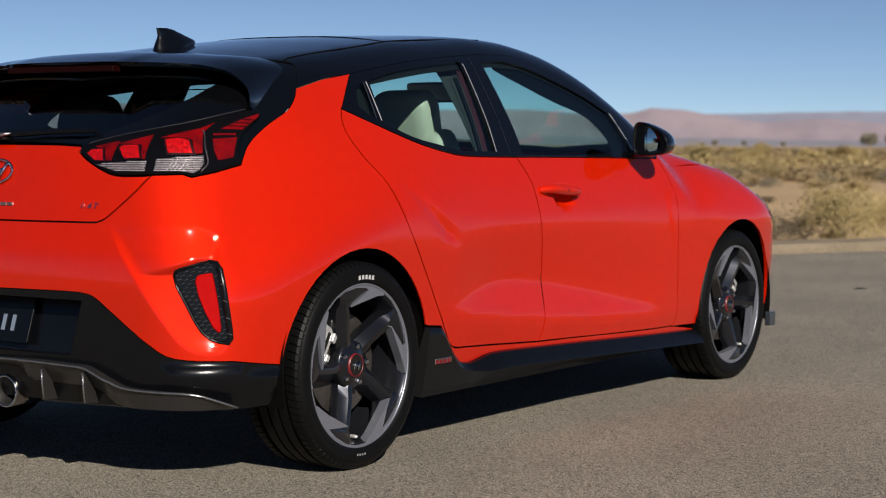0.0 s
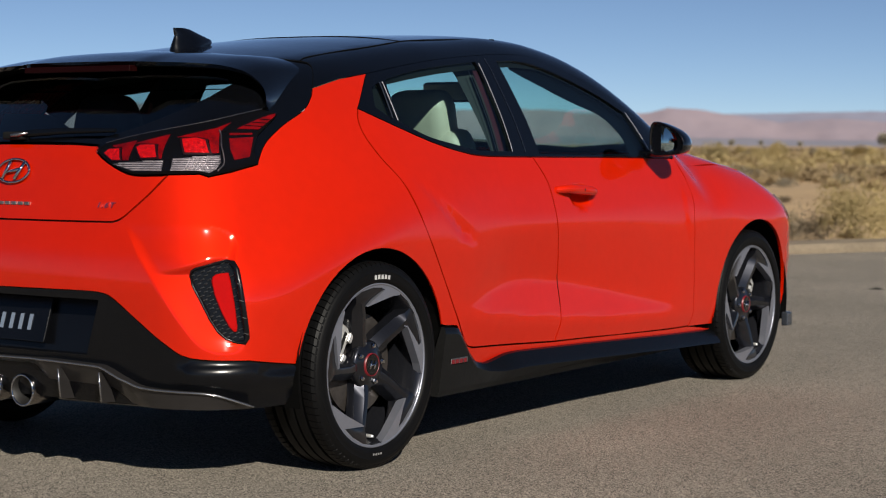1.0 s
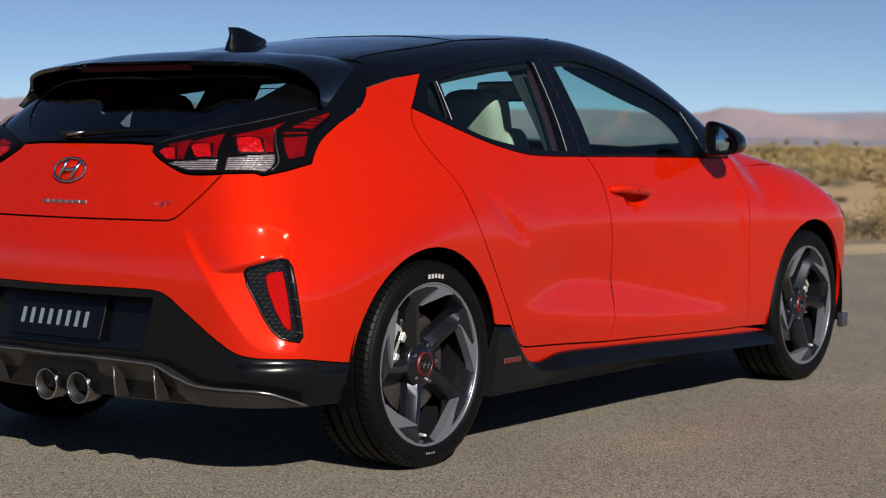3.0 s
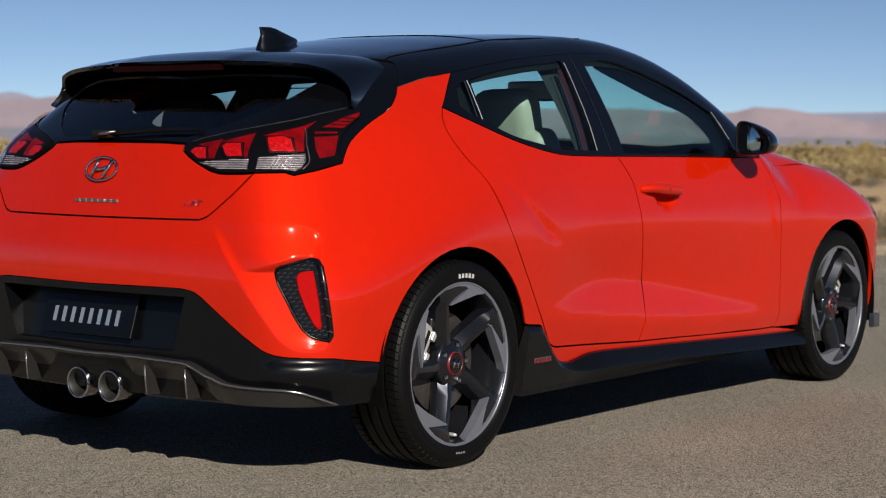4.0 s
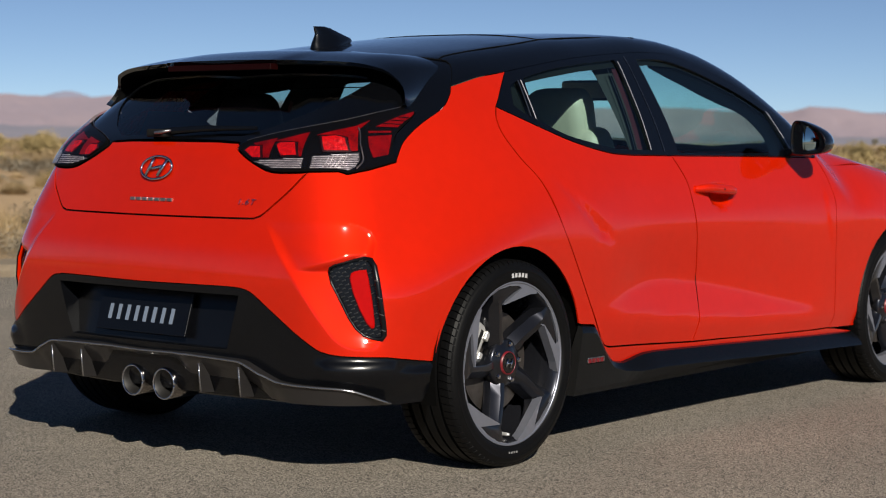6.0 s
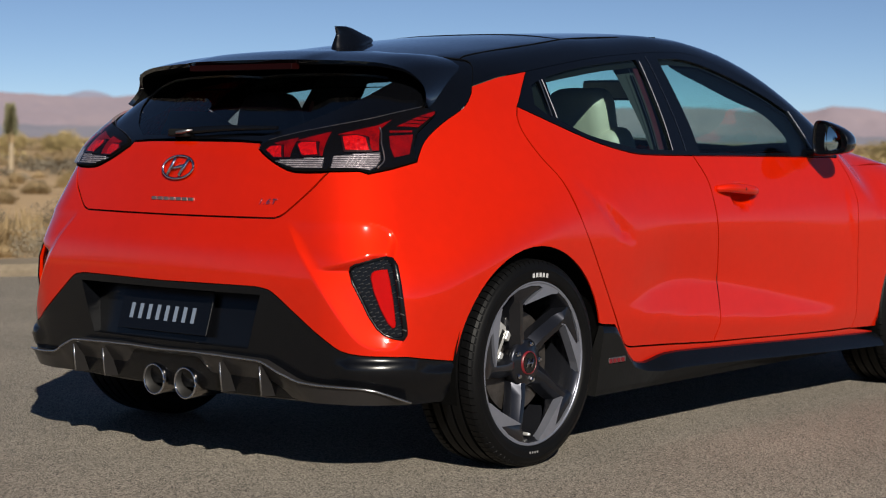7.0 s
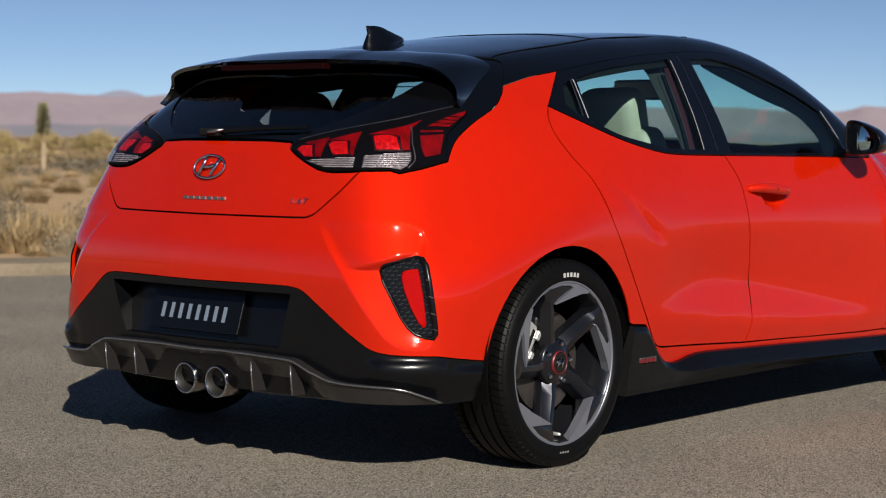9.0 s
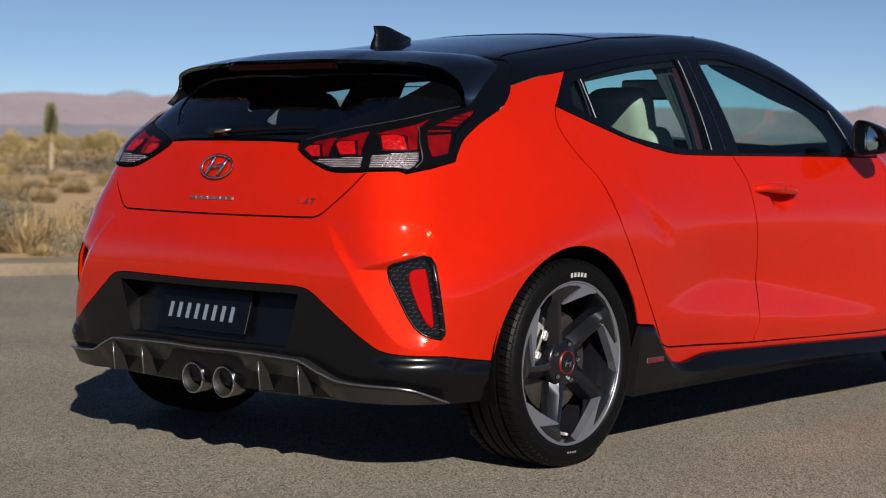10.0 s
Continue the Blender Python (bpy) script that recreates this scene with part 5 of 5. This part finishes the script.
panel("door_lining", "hoop", on_side(DOOR_TRIM), TRIM, car, lift=-0.03, flange=0.0, mirrored=True, step=0.06)
for s in (1, -1):
    bm = bmesh.new()
    box(bm, 0.852, 3.045, 0.192, 0.884, 3.095, 0.254, 0.008)
    bmesh.ops.transform(bm, matrix=Matrix.Diagonal((s, 1, 1, 1)), verts=bm.verts)
    if s < 0:
        bmesh.ops.reverse_faces(bm, faces=bm.faces)
    part("lip_end", bm, LIP, car, "gunmetal front lip end")
# ---- the lot and the desert ----
def asphalt_mat():
    m = bpy.data.materials.new("worn_asphalt")
    m.use_nodes = True
    n, l = m.node_tree.nodes, m.node_tree.links
    b = n["Principled BSDF"]
    b.inputs["Roughness"].default_value = 0.88
    b.inputs["Specular IOR Level"].default_value = 0.25
    pos = n.new("ShaderNodeTexCoord").outputs["Object"]
    grit, fine, patch = n.new("ShaderNodeTexVoronoi"), n.new("ShaderNodeTexNoise"), n.new("ShaderNodeTexNoise")
    grit.inputs["Scale"].default_value = 270
    fine.inputs["Scale"].default_value, fine.inputs["Detail"].default_value = 330, 6
    patch.inputs["Scale"].default_value, patch.inputs["Detail"].default_value = 0.9, 5
    for t in (grit, fine, patch):
        l.new(pos, t.inputs["Vector"])
    stones = n.new("ShaderNodeValToRGB")
    stones.color_ramp.elements[0].color, stones.color_ramp.elements[0].position = (0.028, 0.024, 0.02, 1), 0.3
    stones.color_ramp.elements[1].color, stones.color_ramp.elements[1].position = (0.36, 0.32, 0.264, 1), 0.72
    sep = n.new("ShaderNodeSeparateColor")
    l.new(grit.outputs["Color"], sep.inputs["Color"])
    mixv = n.new("ShaderNodeMix")
    mixv.data_type = "FLOAT"
    mixv.inputs[0].default_value = 0.5
    l.new(sep.outputs["Red"], mixv.inputs[2])
    l.new(fine.outputs["Fac"], mixv.inputs[3])
    l.new(mixv.outputs[0], stones.inputs["Fac"])
    tone = n.new("ShaderNodeMapRange")
    tone.inputs["From Min"].default_value, tone.inputs["From Max"].default_value = 0.3, 0.7
    tone.inputs["To Min"].default_value, tone.inputs["To Max"].default_value = 0.85, 1.12
    l.new(patch.outputs["Fac"], tone.inputs["Value"])
    hsv = n.new("ShaderNodeHueSaturation")
    l.new(tone.outputs["Result"], hsv.inputs["Value"])
    l.new(stones.outputs["Color"], hsv.inputs["Color"])
    l.new(hsv.outputs["Color"], b.inputs["Base Color"])
    bump = n.new("ShaderNodeBump")
    bump.inputs["Strength"].default_value, bump.inputs["Distance"].default_value = 0.6, 0.004
    l.new(mixv.outputs[0], bump.inputs["Height"])
    l.new(bump.outputs["Normal"], b.inputs["Normal"])
    return m


ASPHALT = asphalt_mat()
KERB = mat("dusty_kerb", (0.187, 0.148, 0.101), 0.9, vary=0.2, scale=3.0, bump=0.5, bump_scale=60, bump_dist=0.01)
SAND = mat("desert_sand", (0.432, 0.299, 0.162), 0.95, scale=0.6, second=(0.331, 0.223, 0.119), bump=0.5, bump_scale=8, bump_dist=0.05)
STRAW = mat("dry_straw_brush", (0.325, 0.235, 0.122), 0.8, scale=4.0, second=(0.220, 0.153, 0.076), random_tint=0.25)
SAGE = mat("grey_sage_brush", (0.214, 0.178, 0.123), 0.85, scale=4.0, second=(0.117, 0.097, 0.068), random_tint=0.25)
OLIVE = mat("olive_creosote", (0.338, 0.256, 0.112), 0.8, scale=5.0, second=(0.223, 0.169, 0.072), random_tint=0.2)
BARK = mat("pale_yucca_trunk", (0.302, 0.238, 0.158), 0.9, vary=0.25, scale=8.0, bump=0.5, bump_scale=40, bump_dist=0.02)
CROWN_FAR = mat("dusty_far_yucca", (0.22, 0.195, 0.15), 0.8, scale=2.0, second=(0.115, 0.108, 0.079))
SPINE = mat("yucca_leaf", (0.22, 0.21, 0.115), 0.7, vary=0.3, scale=10.0)
# distance haze is mixed into the base colours of these three ranges
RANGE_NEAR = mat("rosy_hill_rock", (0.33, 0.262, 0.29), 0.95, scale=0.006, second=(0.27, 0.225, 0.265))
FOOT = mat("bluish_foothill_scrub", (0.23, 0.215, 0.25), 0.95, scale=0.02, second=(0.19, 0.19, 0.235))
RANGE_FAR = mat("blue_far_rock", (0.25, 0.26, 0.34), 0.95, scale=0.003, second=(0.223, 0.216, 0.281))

EDGE_AT, ALONG, AWAY = Vector((-6.4, 3.3, 0)), Vector((0.45, 0.893, 0)), Vector((-0.893, 0.45, 0))


def lot(e, n, z=0.0):
    p = EDGE_AT + ALONG * e + AWAY * n
    return (p.x, p.y, z)


def hump(x, y):
    return noise.noise((x * 0.05, y * 0.05, 0)) * 0.35 + noise.noise((x * 0.3, y * 0.3, 4)) * 0.1


def ground_z(x, y):
    n = (Vector((x, y, 0)) - EDGE_AT).dot(AWAY)
    e = (Vector((x, y, 0)) - EDGE_AT).dot(ALONG)
    outside = max(n - 0.5, -62 - n, abs(e) - 92)
    r = math.hypot(x, y)
    return -0.04 + float(ramp(outside, 0.0, 6.0)) * (0.1 + hump(x, y)) * float(1 - ramp(r, 150, 800))


verts, faces = [], []
radii = [0.0] + [3 * 1.105 ** i for i in range(75)]
around = 180
for r in radii:
    for i in range(around):
        a = 2 * math.pi * i / around
        x, y = r * math.cos(a) - 6, r * math.sin(a) + 6
        verts.append((x, y, ground_z(x, y)))
for k in range(len(radii) - 1):
    for i in range(around):
        a, b = k * around + i, k * around + (i + 1) % around
        faces.append((a, b, b + around, a + around) if k else (a, b + around, a + around))
tagged(mesh_part("ground", verts, faces, SAND, smooth=True), "sandy desert floor with dry scrub", "ground", kind="structure")

bm = bmesh.new()
q = [bm.verts.new(lot(e, n, z)) for z in (0.0, -0.15) for e, n in ((-90, 0), (90, 0), (90, -60), (-90, -60))]
for f in ((0, 1, 2, 3), (7, 6, 5, 4), (0, 4, 5, 1), (1, 5, 6, 2), (2, 6, 7, 3), (3, 7, 4, 0)):
    bm.faces.new([q[i] for i in f][::-1])
bmesh.ops.recalc_face_normals(bm, faces=bm.faces)
tagged(part("pavement", bm, ASPHALT), "grey-brown worn asphalt lot in low sun", "pavement", kind="structure")
verts, faces = [], []
steps = 360
for i in range(steps + 1):
    e = -90 + 180 * i / steps
    w = 0.03 * noise.noise((e * 0.6, 0, 7))
    for n, z in ((0.002, -0.1), (0.0 + w * 0.5, 0.045), (0.05 + w, 0.085), (0.5 + w, 0.095), (0.9 + w, -0.1)):
        verts.append(lot(e, n, z + 0.008 * noise.noise((e * 1.7, n * 5, 2)) * (z > 0)))
for i in range(steps):
    for k in range(4):
        a = 5 * i + k
        faces.append((a, a + 1, a + 6, a + 5))
tagged(mesh_part("kerb", verts, faces, KERB, smooth=False), "low dusty kerb along the asphalt edge", "kerb", kind="structure")


# one small dark fleck on the lot
bm = bmesh.new()
rng = random.Random(3)
rim = [bm.verts.new((0.055 * math.cos(a) * rng.uniform(0.7, 1.1), 0.04 * math.sin(a) * rng.uniform(0.7, 1.1), 0.001)) for a in [2 * math.pi * i / 12 for i in range(12)]]
top = bm.verts.new((0, 0, 0.012))
for i in range(12):
    bm.faces.new((rim[i], rim[(i + 1) % 12], top))
fleck = part("tar_fleck", bm, MATT)
fleck.matrix_basis = pose(-0.45, 7.59, 0.0)
tagged(fleck, "small dark tar fleck lying on the asphalt", "fleck")


def brush_mesh(rng, height, spread, blades, width, droop, lean=0.9):
    """Verts and faces of a tuft: bent thin blades out of a clump."""
    vs, fs = [], []
    for _ in range(blades):
        a = rng.uniform(0, 2 * math.pi)
        out = spread * rng.random() ** 0.6
        h = height * (0.45 + 0.55 * rng.random()) * (1 - 0.45 * (out / spread) ** 2)
        root = Vector((math.cos(a) * out * 0.35, math.sin(a) * out * 0.35, -0.03))
        tip = Vector((math.cos(a) * out * lean, math.sin(a) * out * lean, h * (1 - droop * out / spread)))
        mid = (root + tip) / 2 + Vector((rng.uniform(-1, 1), rng.uniform(-1, 1), 0.8)) * 0.09 * height
        side = Vector((-math.sin(a + rng.uniform(-1, 1)), math.cos(a + rng.uniform(-1, 1)), rng.uniform(-0.4, 0.4))) * width * rng.uniform(0.6, 1.4)
        k = len(vs)
        vs += [root - side * 0.5, root + side * 0.5, mid + side, mid - side, tip]
        fs += [(k, k + 1, k + 2, k + 3), (k + 3, k + 2, k + 4)]
    return vs, fs


def leafy_mesh(rng, height, spread, twigs, leaf):
    """Verts and faces of a bush: many short leaf clumps through an uneven rounded crown."""
    vs, fs = [], []
    lobes = [(rng.uniform(-0.5, 0.5) * spread, rng.uniform(-0.5, 0.5) * spread, height * rng.uniform(0.35, 0.75), rng.uniform(0.35, 0.6)) for _ in range(7)]
    for _ in range(twigs):
        lx, ly, lz, lr = rng.choice(lobes)
        d = Vector((rng.gauss(0, 1), rng.gauss(0, 1), rng.gauss(0, 0.8))).normalized() * rng.random() ** 0.4
        p = Vector((lx + d.x * lr * spread, ly + d.y * lr * spread, max(0.01, lz + d.z * lr * height)))
        for _ in range(3):
            u = Vector((rng.gauss(0, 1), rng.gauss(0, 1), rng.gauss(0.5, 1))).normalized() * leaf * rng.uniform(0.6, 1.6)
            w = u.orthogonal().normalized() * leaf * 0.3
            k = len(vs)
            o = p + Vector((rng.uniform(-1, 1), rng.uniform(-1, 1), rng.uniform(-1, 1))) * leaf
            vs += [o - w, o + w, o + u]
            fs.append((k, k + 1, k + 2))
    return vs, fs


def data_of(name, vf, material):
    me = bpy.data.meshes.new(name)
    me.from_pydata([tuple(v) for v in vf[0]], [], vf[1])
    me.materials.append(material)
    return me


rng = random.Random(7)
TUFTS = [data_of("straw_tuft", brush_mesh(rng, 0.5, 0.45, 420, 0.007, 0.25), STRAW) for _ in range(4)]
SAGES = [data_of("sage_bush", leafy_mesh(rng, 0.5, 0.5, 1700, 0.021), SAGE) for _ in range(3)]
CREOS = [data_of("creosote_bush", leafy_mesh(rng, 0.8, 0.6, 2300, 0.023), OLIVE) for _ in range(3)]
DENSE = [data_of("creosote_bush", leafy_mesh(rng, 0.8, 0.6, 1700, 0.06), OLIVE) for _ in range(3)]
LABELS = {"straw_tuft": "dry straw-coloured grass tuft", "sage_bush": "low grey-brown sage bush", "creosote_bush": "olive-yellow creosote bush with fine leaves"}


def far_place(left_deg, dist):
    a = radians(left_deg)
    x, y = EYE.x - math.sin(a) * dist, EYE.y + math.cos(a) * dist
    return x, y, ground_z(x, y)


def plant(me, x, y, s, tall=1.0):
    ob = new(me.name.split(".")[0], me)
    ob.matrix_basis = Matrix.Translation((x, y, ground_z(x, y) - 0.02)) @ Matrix.Rotation(rng.uniform(0, 6.28), 4, "Z") @ Matrix.Diagonal((s, s, s * tall, 1))
    return tagged(ob, LABELS[ob.name.split(".")[0]], "bush", group="desert scrub")


count = 0
while count < 210:
    deg = rng.choice((rng.uniform(17, 30), rng.uniform(47, 58), rng.uniform(30, 47)))
    dist = rng.uniform(14, 48)
    x, y, z = far_place(deg, dist)
    n = (Vector((x, y, 0)) - EDGE_AT).dot(AWAY)
    if n < 1.1:
        continue
    kind = rng.choice(("t", "t", "t", "t", "t", "s", "s", "c"))
    me = rng.choice({"t": TUFTS, "s": SAGES, "c": CREOS}[kind])
    plant(me, x, y, rng.uniform(0.4, 0.85), rng.uniform(0.55, 0.95))
    count += 1
for deg, dist, kind, s in ((21.9, 18.2, CREOS, 0.85), (20.3, 19.5, CREOS, 0.7), (23.3, 18.4, SAGES, 0.8), (24.4, 20, TUFTS, 1.0), (52.5, 16.6, TUFTS, 1.1), (53.6, 16.4, TUFTS, 1.15), (51.3, 16.8, SAGES, 1.0), (54.6, 16.6, SAGES, 1.1)):
    x, y, z = far_place(deg, dist)
    plant(kind[0], x, y, s)


def e_of(x, y):
    return (Vector((x, y, 0)) - EDGE_AT).dot(ALONG)


def n_of(x, y):
    return (Vector((x, y, 0)) - EDGE_AT).dot(AWAY)


# taller creosote and sage bushes farther out
count = 0
while count < 64:
    deg, dist = rng.choice((rng.uniform(15, 30), rng.uniform(15, 30), rng.uniform(46, 60))), rng.uniform(75, 190)
    x, y, z = far_place(deg, dist)
    if noise.noise((x * 0.05, y * 0.05, 21)) < -0.12:
        continue
    kind = rng.choice((DENSE, DENSE, SAGES, TUFTS))
    ob = plant(kind[count % 3], x, y, 1.0)
    wide, tall = rng.uniform(0.7, 1.5), rng.uniform(0.8, 1.2) * (1.0 if kind is DENSE else 0.75)
    ob.matrix_basis = ob.matrix_basis @ Matrix.Diagonal((wide, wide, tall / (1.0 if kind is DENSE else 0.5), 1))
    count += 1


def scatter(name, total, material, lo, hi, dist0, dist1, size, seed, label, zone=0):
    r = np.random.RandomState(seed)
    vs, fs = [], []
    for _ in range(total):
        deg, dist = r.uniform(lo, hi), dist0 * (dist1 / dist0) ** r.rand()
        x, y, z = far_place(deg, dist)
        n = (Vector((x, y, 0)) - EDGE_AT).dot(AWAY)
        if -62 < n < 1.2 and abs((Vector((x, y, 0)) - EDGE_AT).dot(ALONG)) < 92:
            continue
        if zone and zone * (noise.noise((e_of(x, y) * 0.035, n_of(x, y) * 0.11, 11)) + 0.35 * noise.noise((x * 0.21, y * 0.21, 3))) < (0.03 if dist < 200 else -0.3):
            continue
        h, w = size * r.uniform(0.3, 0.75), size * r.uniform(1.0, 2.6)
        m = 190 if dist < 130 else 34
        f = 0.05 if dist < 130 else 0.16
        for _ in range(m):
            a, q = r.uniform(0, 6.28), r.rand() ** 0.5
            bx, by, bz = x + math.cos(a) * q * w * 0.6, y + math.sin(a) * q * w * 0.6, z + h * (1 - q * q * 0.8) * r.uniform(0.1, 0.8)
            k = len(vs)
            d, e = r.uniform(-1, 1, 3) * f * w, r.uniform(-1, 1, 3) * f * h
            vs += [(bx - d[0], by - d[1], bz - abs(d[2]) * 0.4), (bx + d[0], by + d[1], bz - abs(e[2])), (bx + e[0] + d[1], by + e[1] - d[0], bz + r.uniform(-0.05, 0.22) * h)]
            fs.append((k, k + 1, k + 2))
    tagged(mesh_part(name, vs, fs, material), label, "scrub", kind="stuff")


scatter("far_straw_scrub", 6000, STRAW, 14, 62, 44, 900, 0.6, 1, "dry yellow scrub spread over the desert", 1)
scatter("far_sage_scrub", 4200, SAGE, 14, 62, 44, 900, 0.55, 2, "grey sage scrub spread over the desert", -1)
scatter("far_olive_scrub", 900, OLIVE, 14, 62, 60, 900, 1.0, 3, "olive creosote scrub over the far flat")
scatter("side_scrub", 2500, STRAW, 62, 374, 40, 500, 0.7, 4, "dry scrub on the desert beyond the lot")
scatter("side_sage_scrub", 1500, SAGE, 62, 374, 40, 500, 0.7, 5, "grey scrub on the desert beyond the lot")


def yucca(left_deg, dist, height, heads, label):
    x, y, z = far_place(left_deg, dist)
    root = tagged(new("yucca_tree"), label, "tree")
    root.matrix_basis = pose(x, y, z)
    top = Vector((0.02, 0.0, height * 0.62))
    part("trunk", tube([(0, 0, -0.1), (0.03, 0, height * 0.25), (0.0, 0.02, height * 0.45), top], [height * 0.045, height * 0.035, height * 0.03, height * 0.035], 10), BARK, root)
    r = random.Random(int(left_deg * 10))
    vs, fs = [], []
    near_by = dist < 100
    for hx, hy in heads:
        for _ in range(900 if near_by else 420):
            t = r.random()
            a = r.uniform(0, 6.28)
            if near_by:
                c = Vector((0, 0, height * (0.53 + 0.36 * t)))
                d = Vector((math.cos(a), math.sin(a), 0.1 + 0.9 * t + r.uniform(-0.4, 0.4))).normalized() * height * 0.13 * (1.05 - 0.25 * t)
            else:
                b = Vector((r.gauss(0, 1), r.gauss(0, 1), r.gauss(0, 1))).normalized() * r.random() ** 0.5
                c = Vector((hx * height + b.x * height * 0.17, hy * height + b.y * height * 0.17, height * 0.74 + b.z * height * 0.2))
                d = (b + Vector((0, 0, 0.3))).normalized() * height * 0.1
            w = d.orthogonal().normalized() * height * 0.013
            k = len(vs)
            vs += [c - w, c + w, c + d]
            fs.append((k, k + 1, k + 2))
    mesh_part("crown", vs, fs, SPINE if near_by else CROWN_FAR, root)
    if near_by:
        vs, fs = [], []
        for _ in range(260):
            t, a = r.random(), r.uniform(0, 6.28)
            c = Vector((0, 0, height * (0.44 + 0.13 * t)))
            d = Vector((math.cos(a), math.sin(a), -0.9)).normalized() * height * 0.08
            w = d.orthogonal().normalized() * height * 0.012
            k = len(vs)
            vs += [c - w, c + w, c + d]
            fs.append((k, k + 1, k + 2))
        mesh_part("dead_leaves", vs, fs, STRAW, root, "dry pale leaves under the crown")


yucca(53.0, 49, 1.9, [(0.01, 0.0)], "small yucca with pale trunk and spiky green head")
yucca(20.8, 140, 2.0, [(0.14, 0.05), (-0.16, 0.0), (0.0, -0.12), (0.02, 0.1)], "branched yucca tree standing far off in scrub")
yucca(20.2, 150, 1.9, [(0.0, 0.0)], "small yucca tree far off in scrub")
for i, deg in enumerate((25.9, 25.5, 24.6, 23.4)):
    yucca(deg, 230 + 17 * i, 1.5 + 0.2 * (i % 2), [(0.08, 0.03), (-0.07, 0.0)], "distant yucca tree on the desert flat")


def mountain_range(name, dist, depth, crest, rough, seed, material, label, count=1440):
    """A ring of hills; crest: the ridge's height at some bearings, in degrees to the left of straight on along y."""
    vs, fs, rows = [], [], 11
    at, high = zip(*crest)
    for i in range(count + 1):
        deg = 360 * i / count
        a = radians(deg)
        ca, sa = math.cos(a), math.sin(a)
        ridge = 8 + float(np.interp(deg, at, high)) * (1 + rough * (noise.noise((ca * 30 + seed, sa * 30, 1)) + 0.5 * noise.noise((ca * 90, sa * 90, seed)) + 0.25 * noise.noise((ca * 260, sa * 260, seed))))
        for k in range(rows):
            t = k / (rows - 1)
            r = dist + depth * t
            gully = 1 + (0.45 * noise.noise((a * 160, t * 5, seed)) + 0.3 * noise.noise((a * 420, t * 9, seed + 4))) * (1 - t)
            vs.append((EYE.x - sa * r, EYE.y + ca * r, -8 + ridge * (t ** 1.25) * gully))
    for i in range(count):
        for k in range(rows - 1):
            a = i * rows + k
            fs.append((a, a + 1, a + rows + 1, a + rows))
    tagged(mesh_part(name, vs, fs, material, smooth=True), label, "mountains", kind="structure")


# the ranges' pale and bluish haze comes from their material colours
mountain_range("backdrop_foothills", 1850, 250, [(0, 8), (20, 6), (26, 9), (32, 10), (46, 14), (55, 14), (70, 10), (360, 8)], 0.25, 5.2, FOOT, "low foothills along the desert's far edge, blue haze in the colour")
mountain_range("backdrop_hills", 2300, 500, [(0, 30), (20, 34), (22, 41), (24, 36), (25.2, 45), (26, 50), (27.5, 57), (28.3, 49), (30, 51), (31.3, 56), (33, 50), (45, 62), (49.5, 65), (51, 63), (53, 68), (54.5, 64), (62, 58), (120, 45), (360, 30)], 0.06, 3.3, RANGE_NEAR, "rosy bare hills along the horizon, pale haze in the colour")
mountain_range("backdrop_mountains", 3600, 500, [(0, 70), (20, 78), (23, 75), (26, 70), (40, 70), (49.6, 80), (50.1, 97), (50.6, 106), (51.1, 98), (51.8, 82), (70, 70), (360, 70)], 0.03, 8.1, RANGE_FAR, "far mountains under a clear sky, blue haze in the colour")
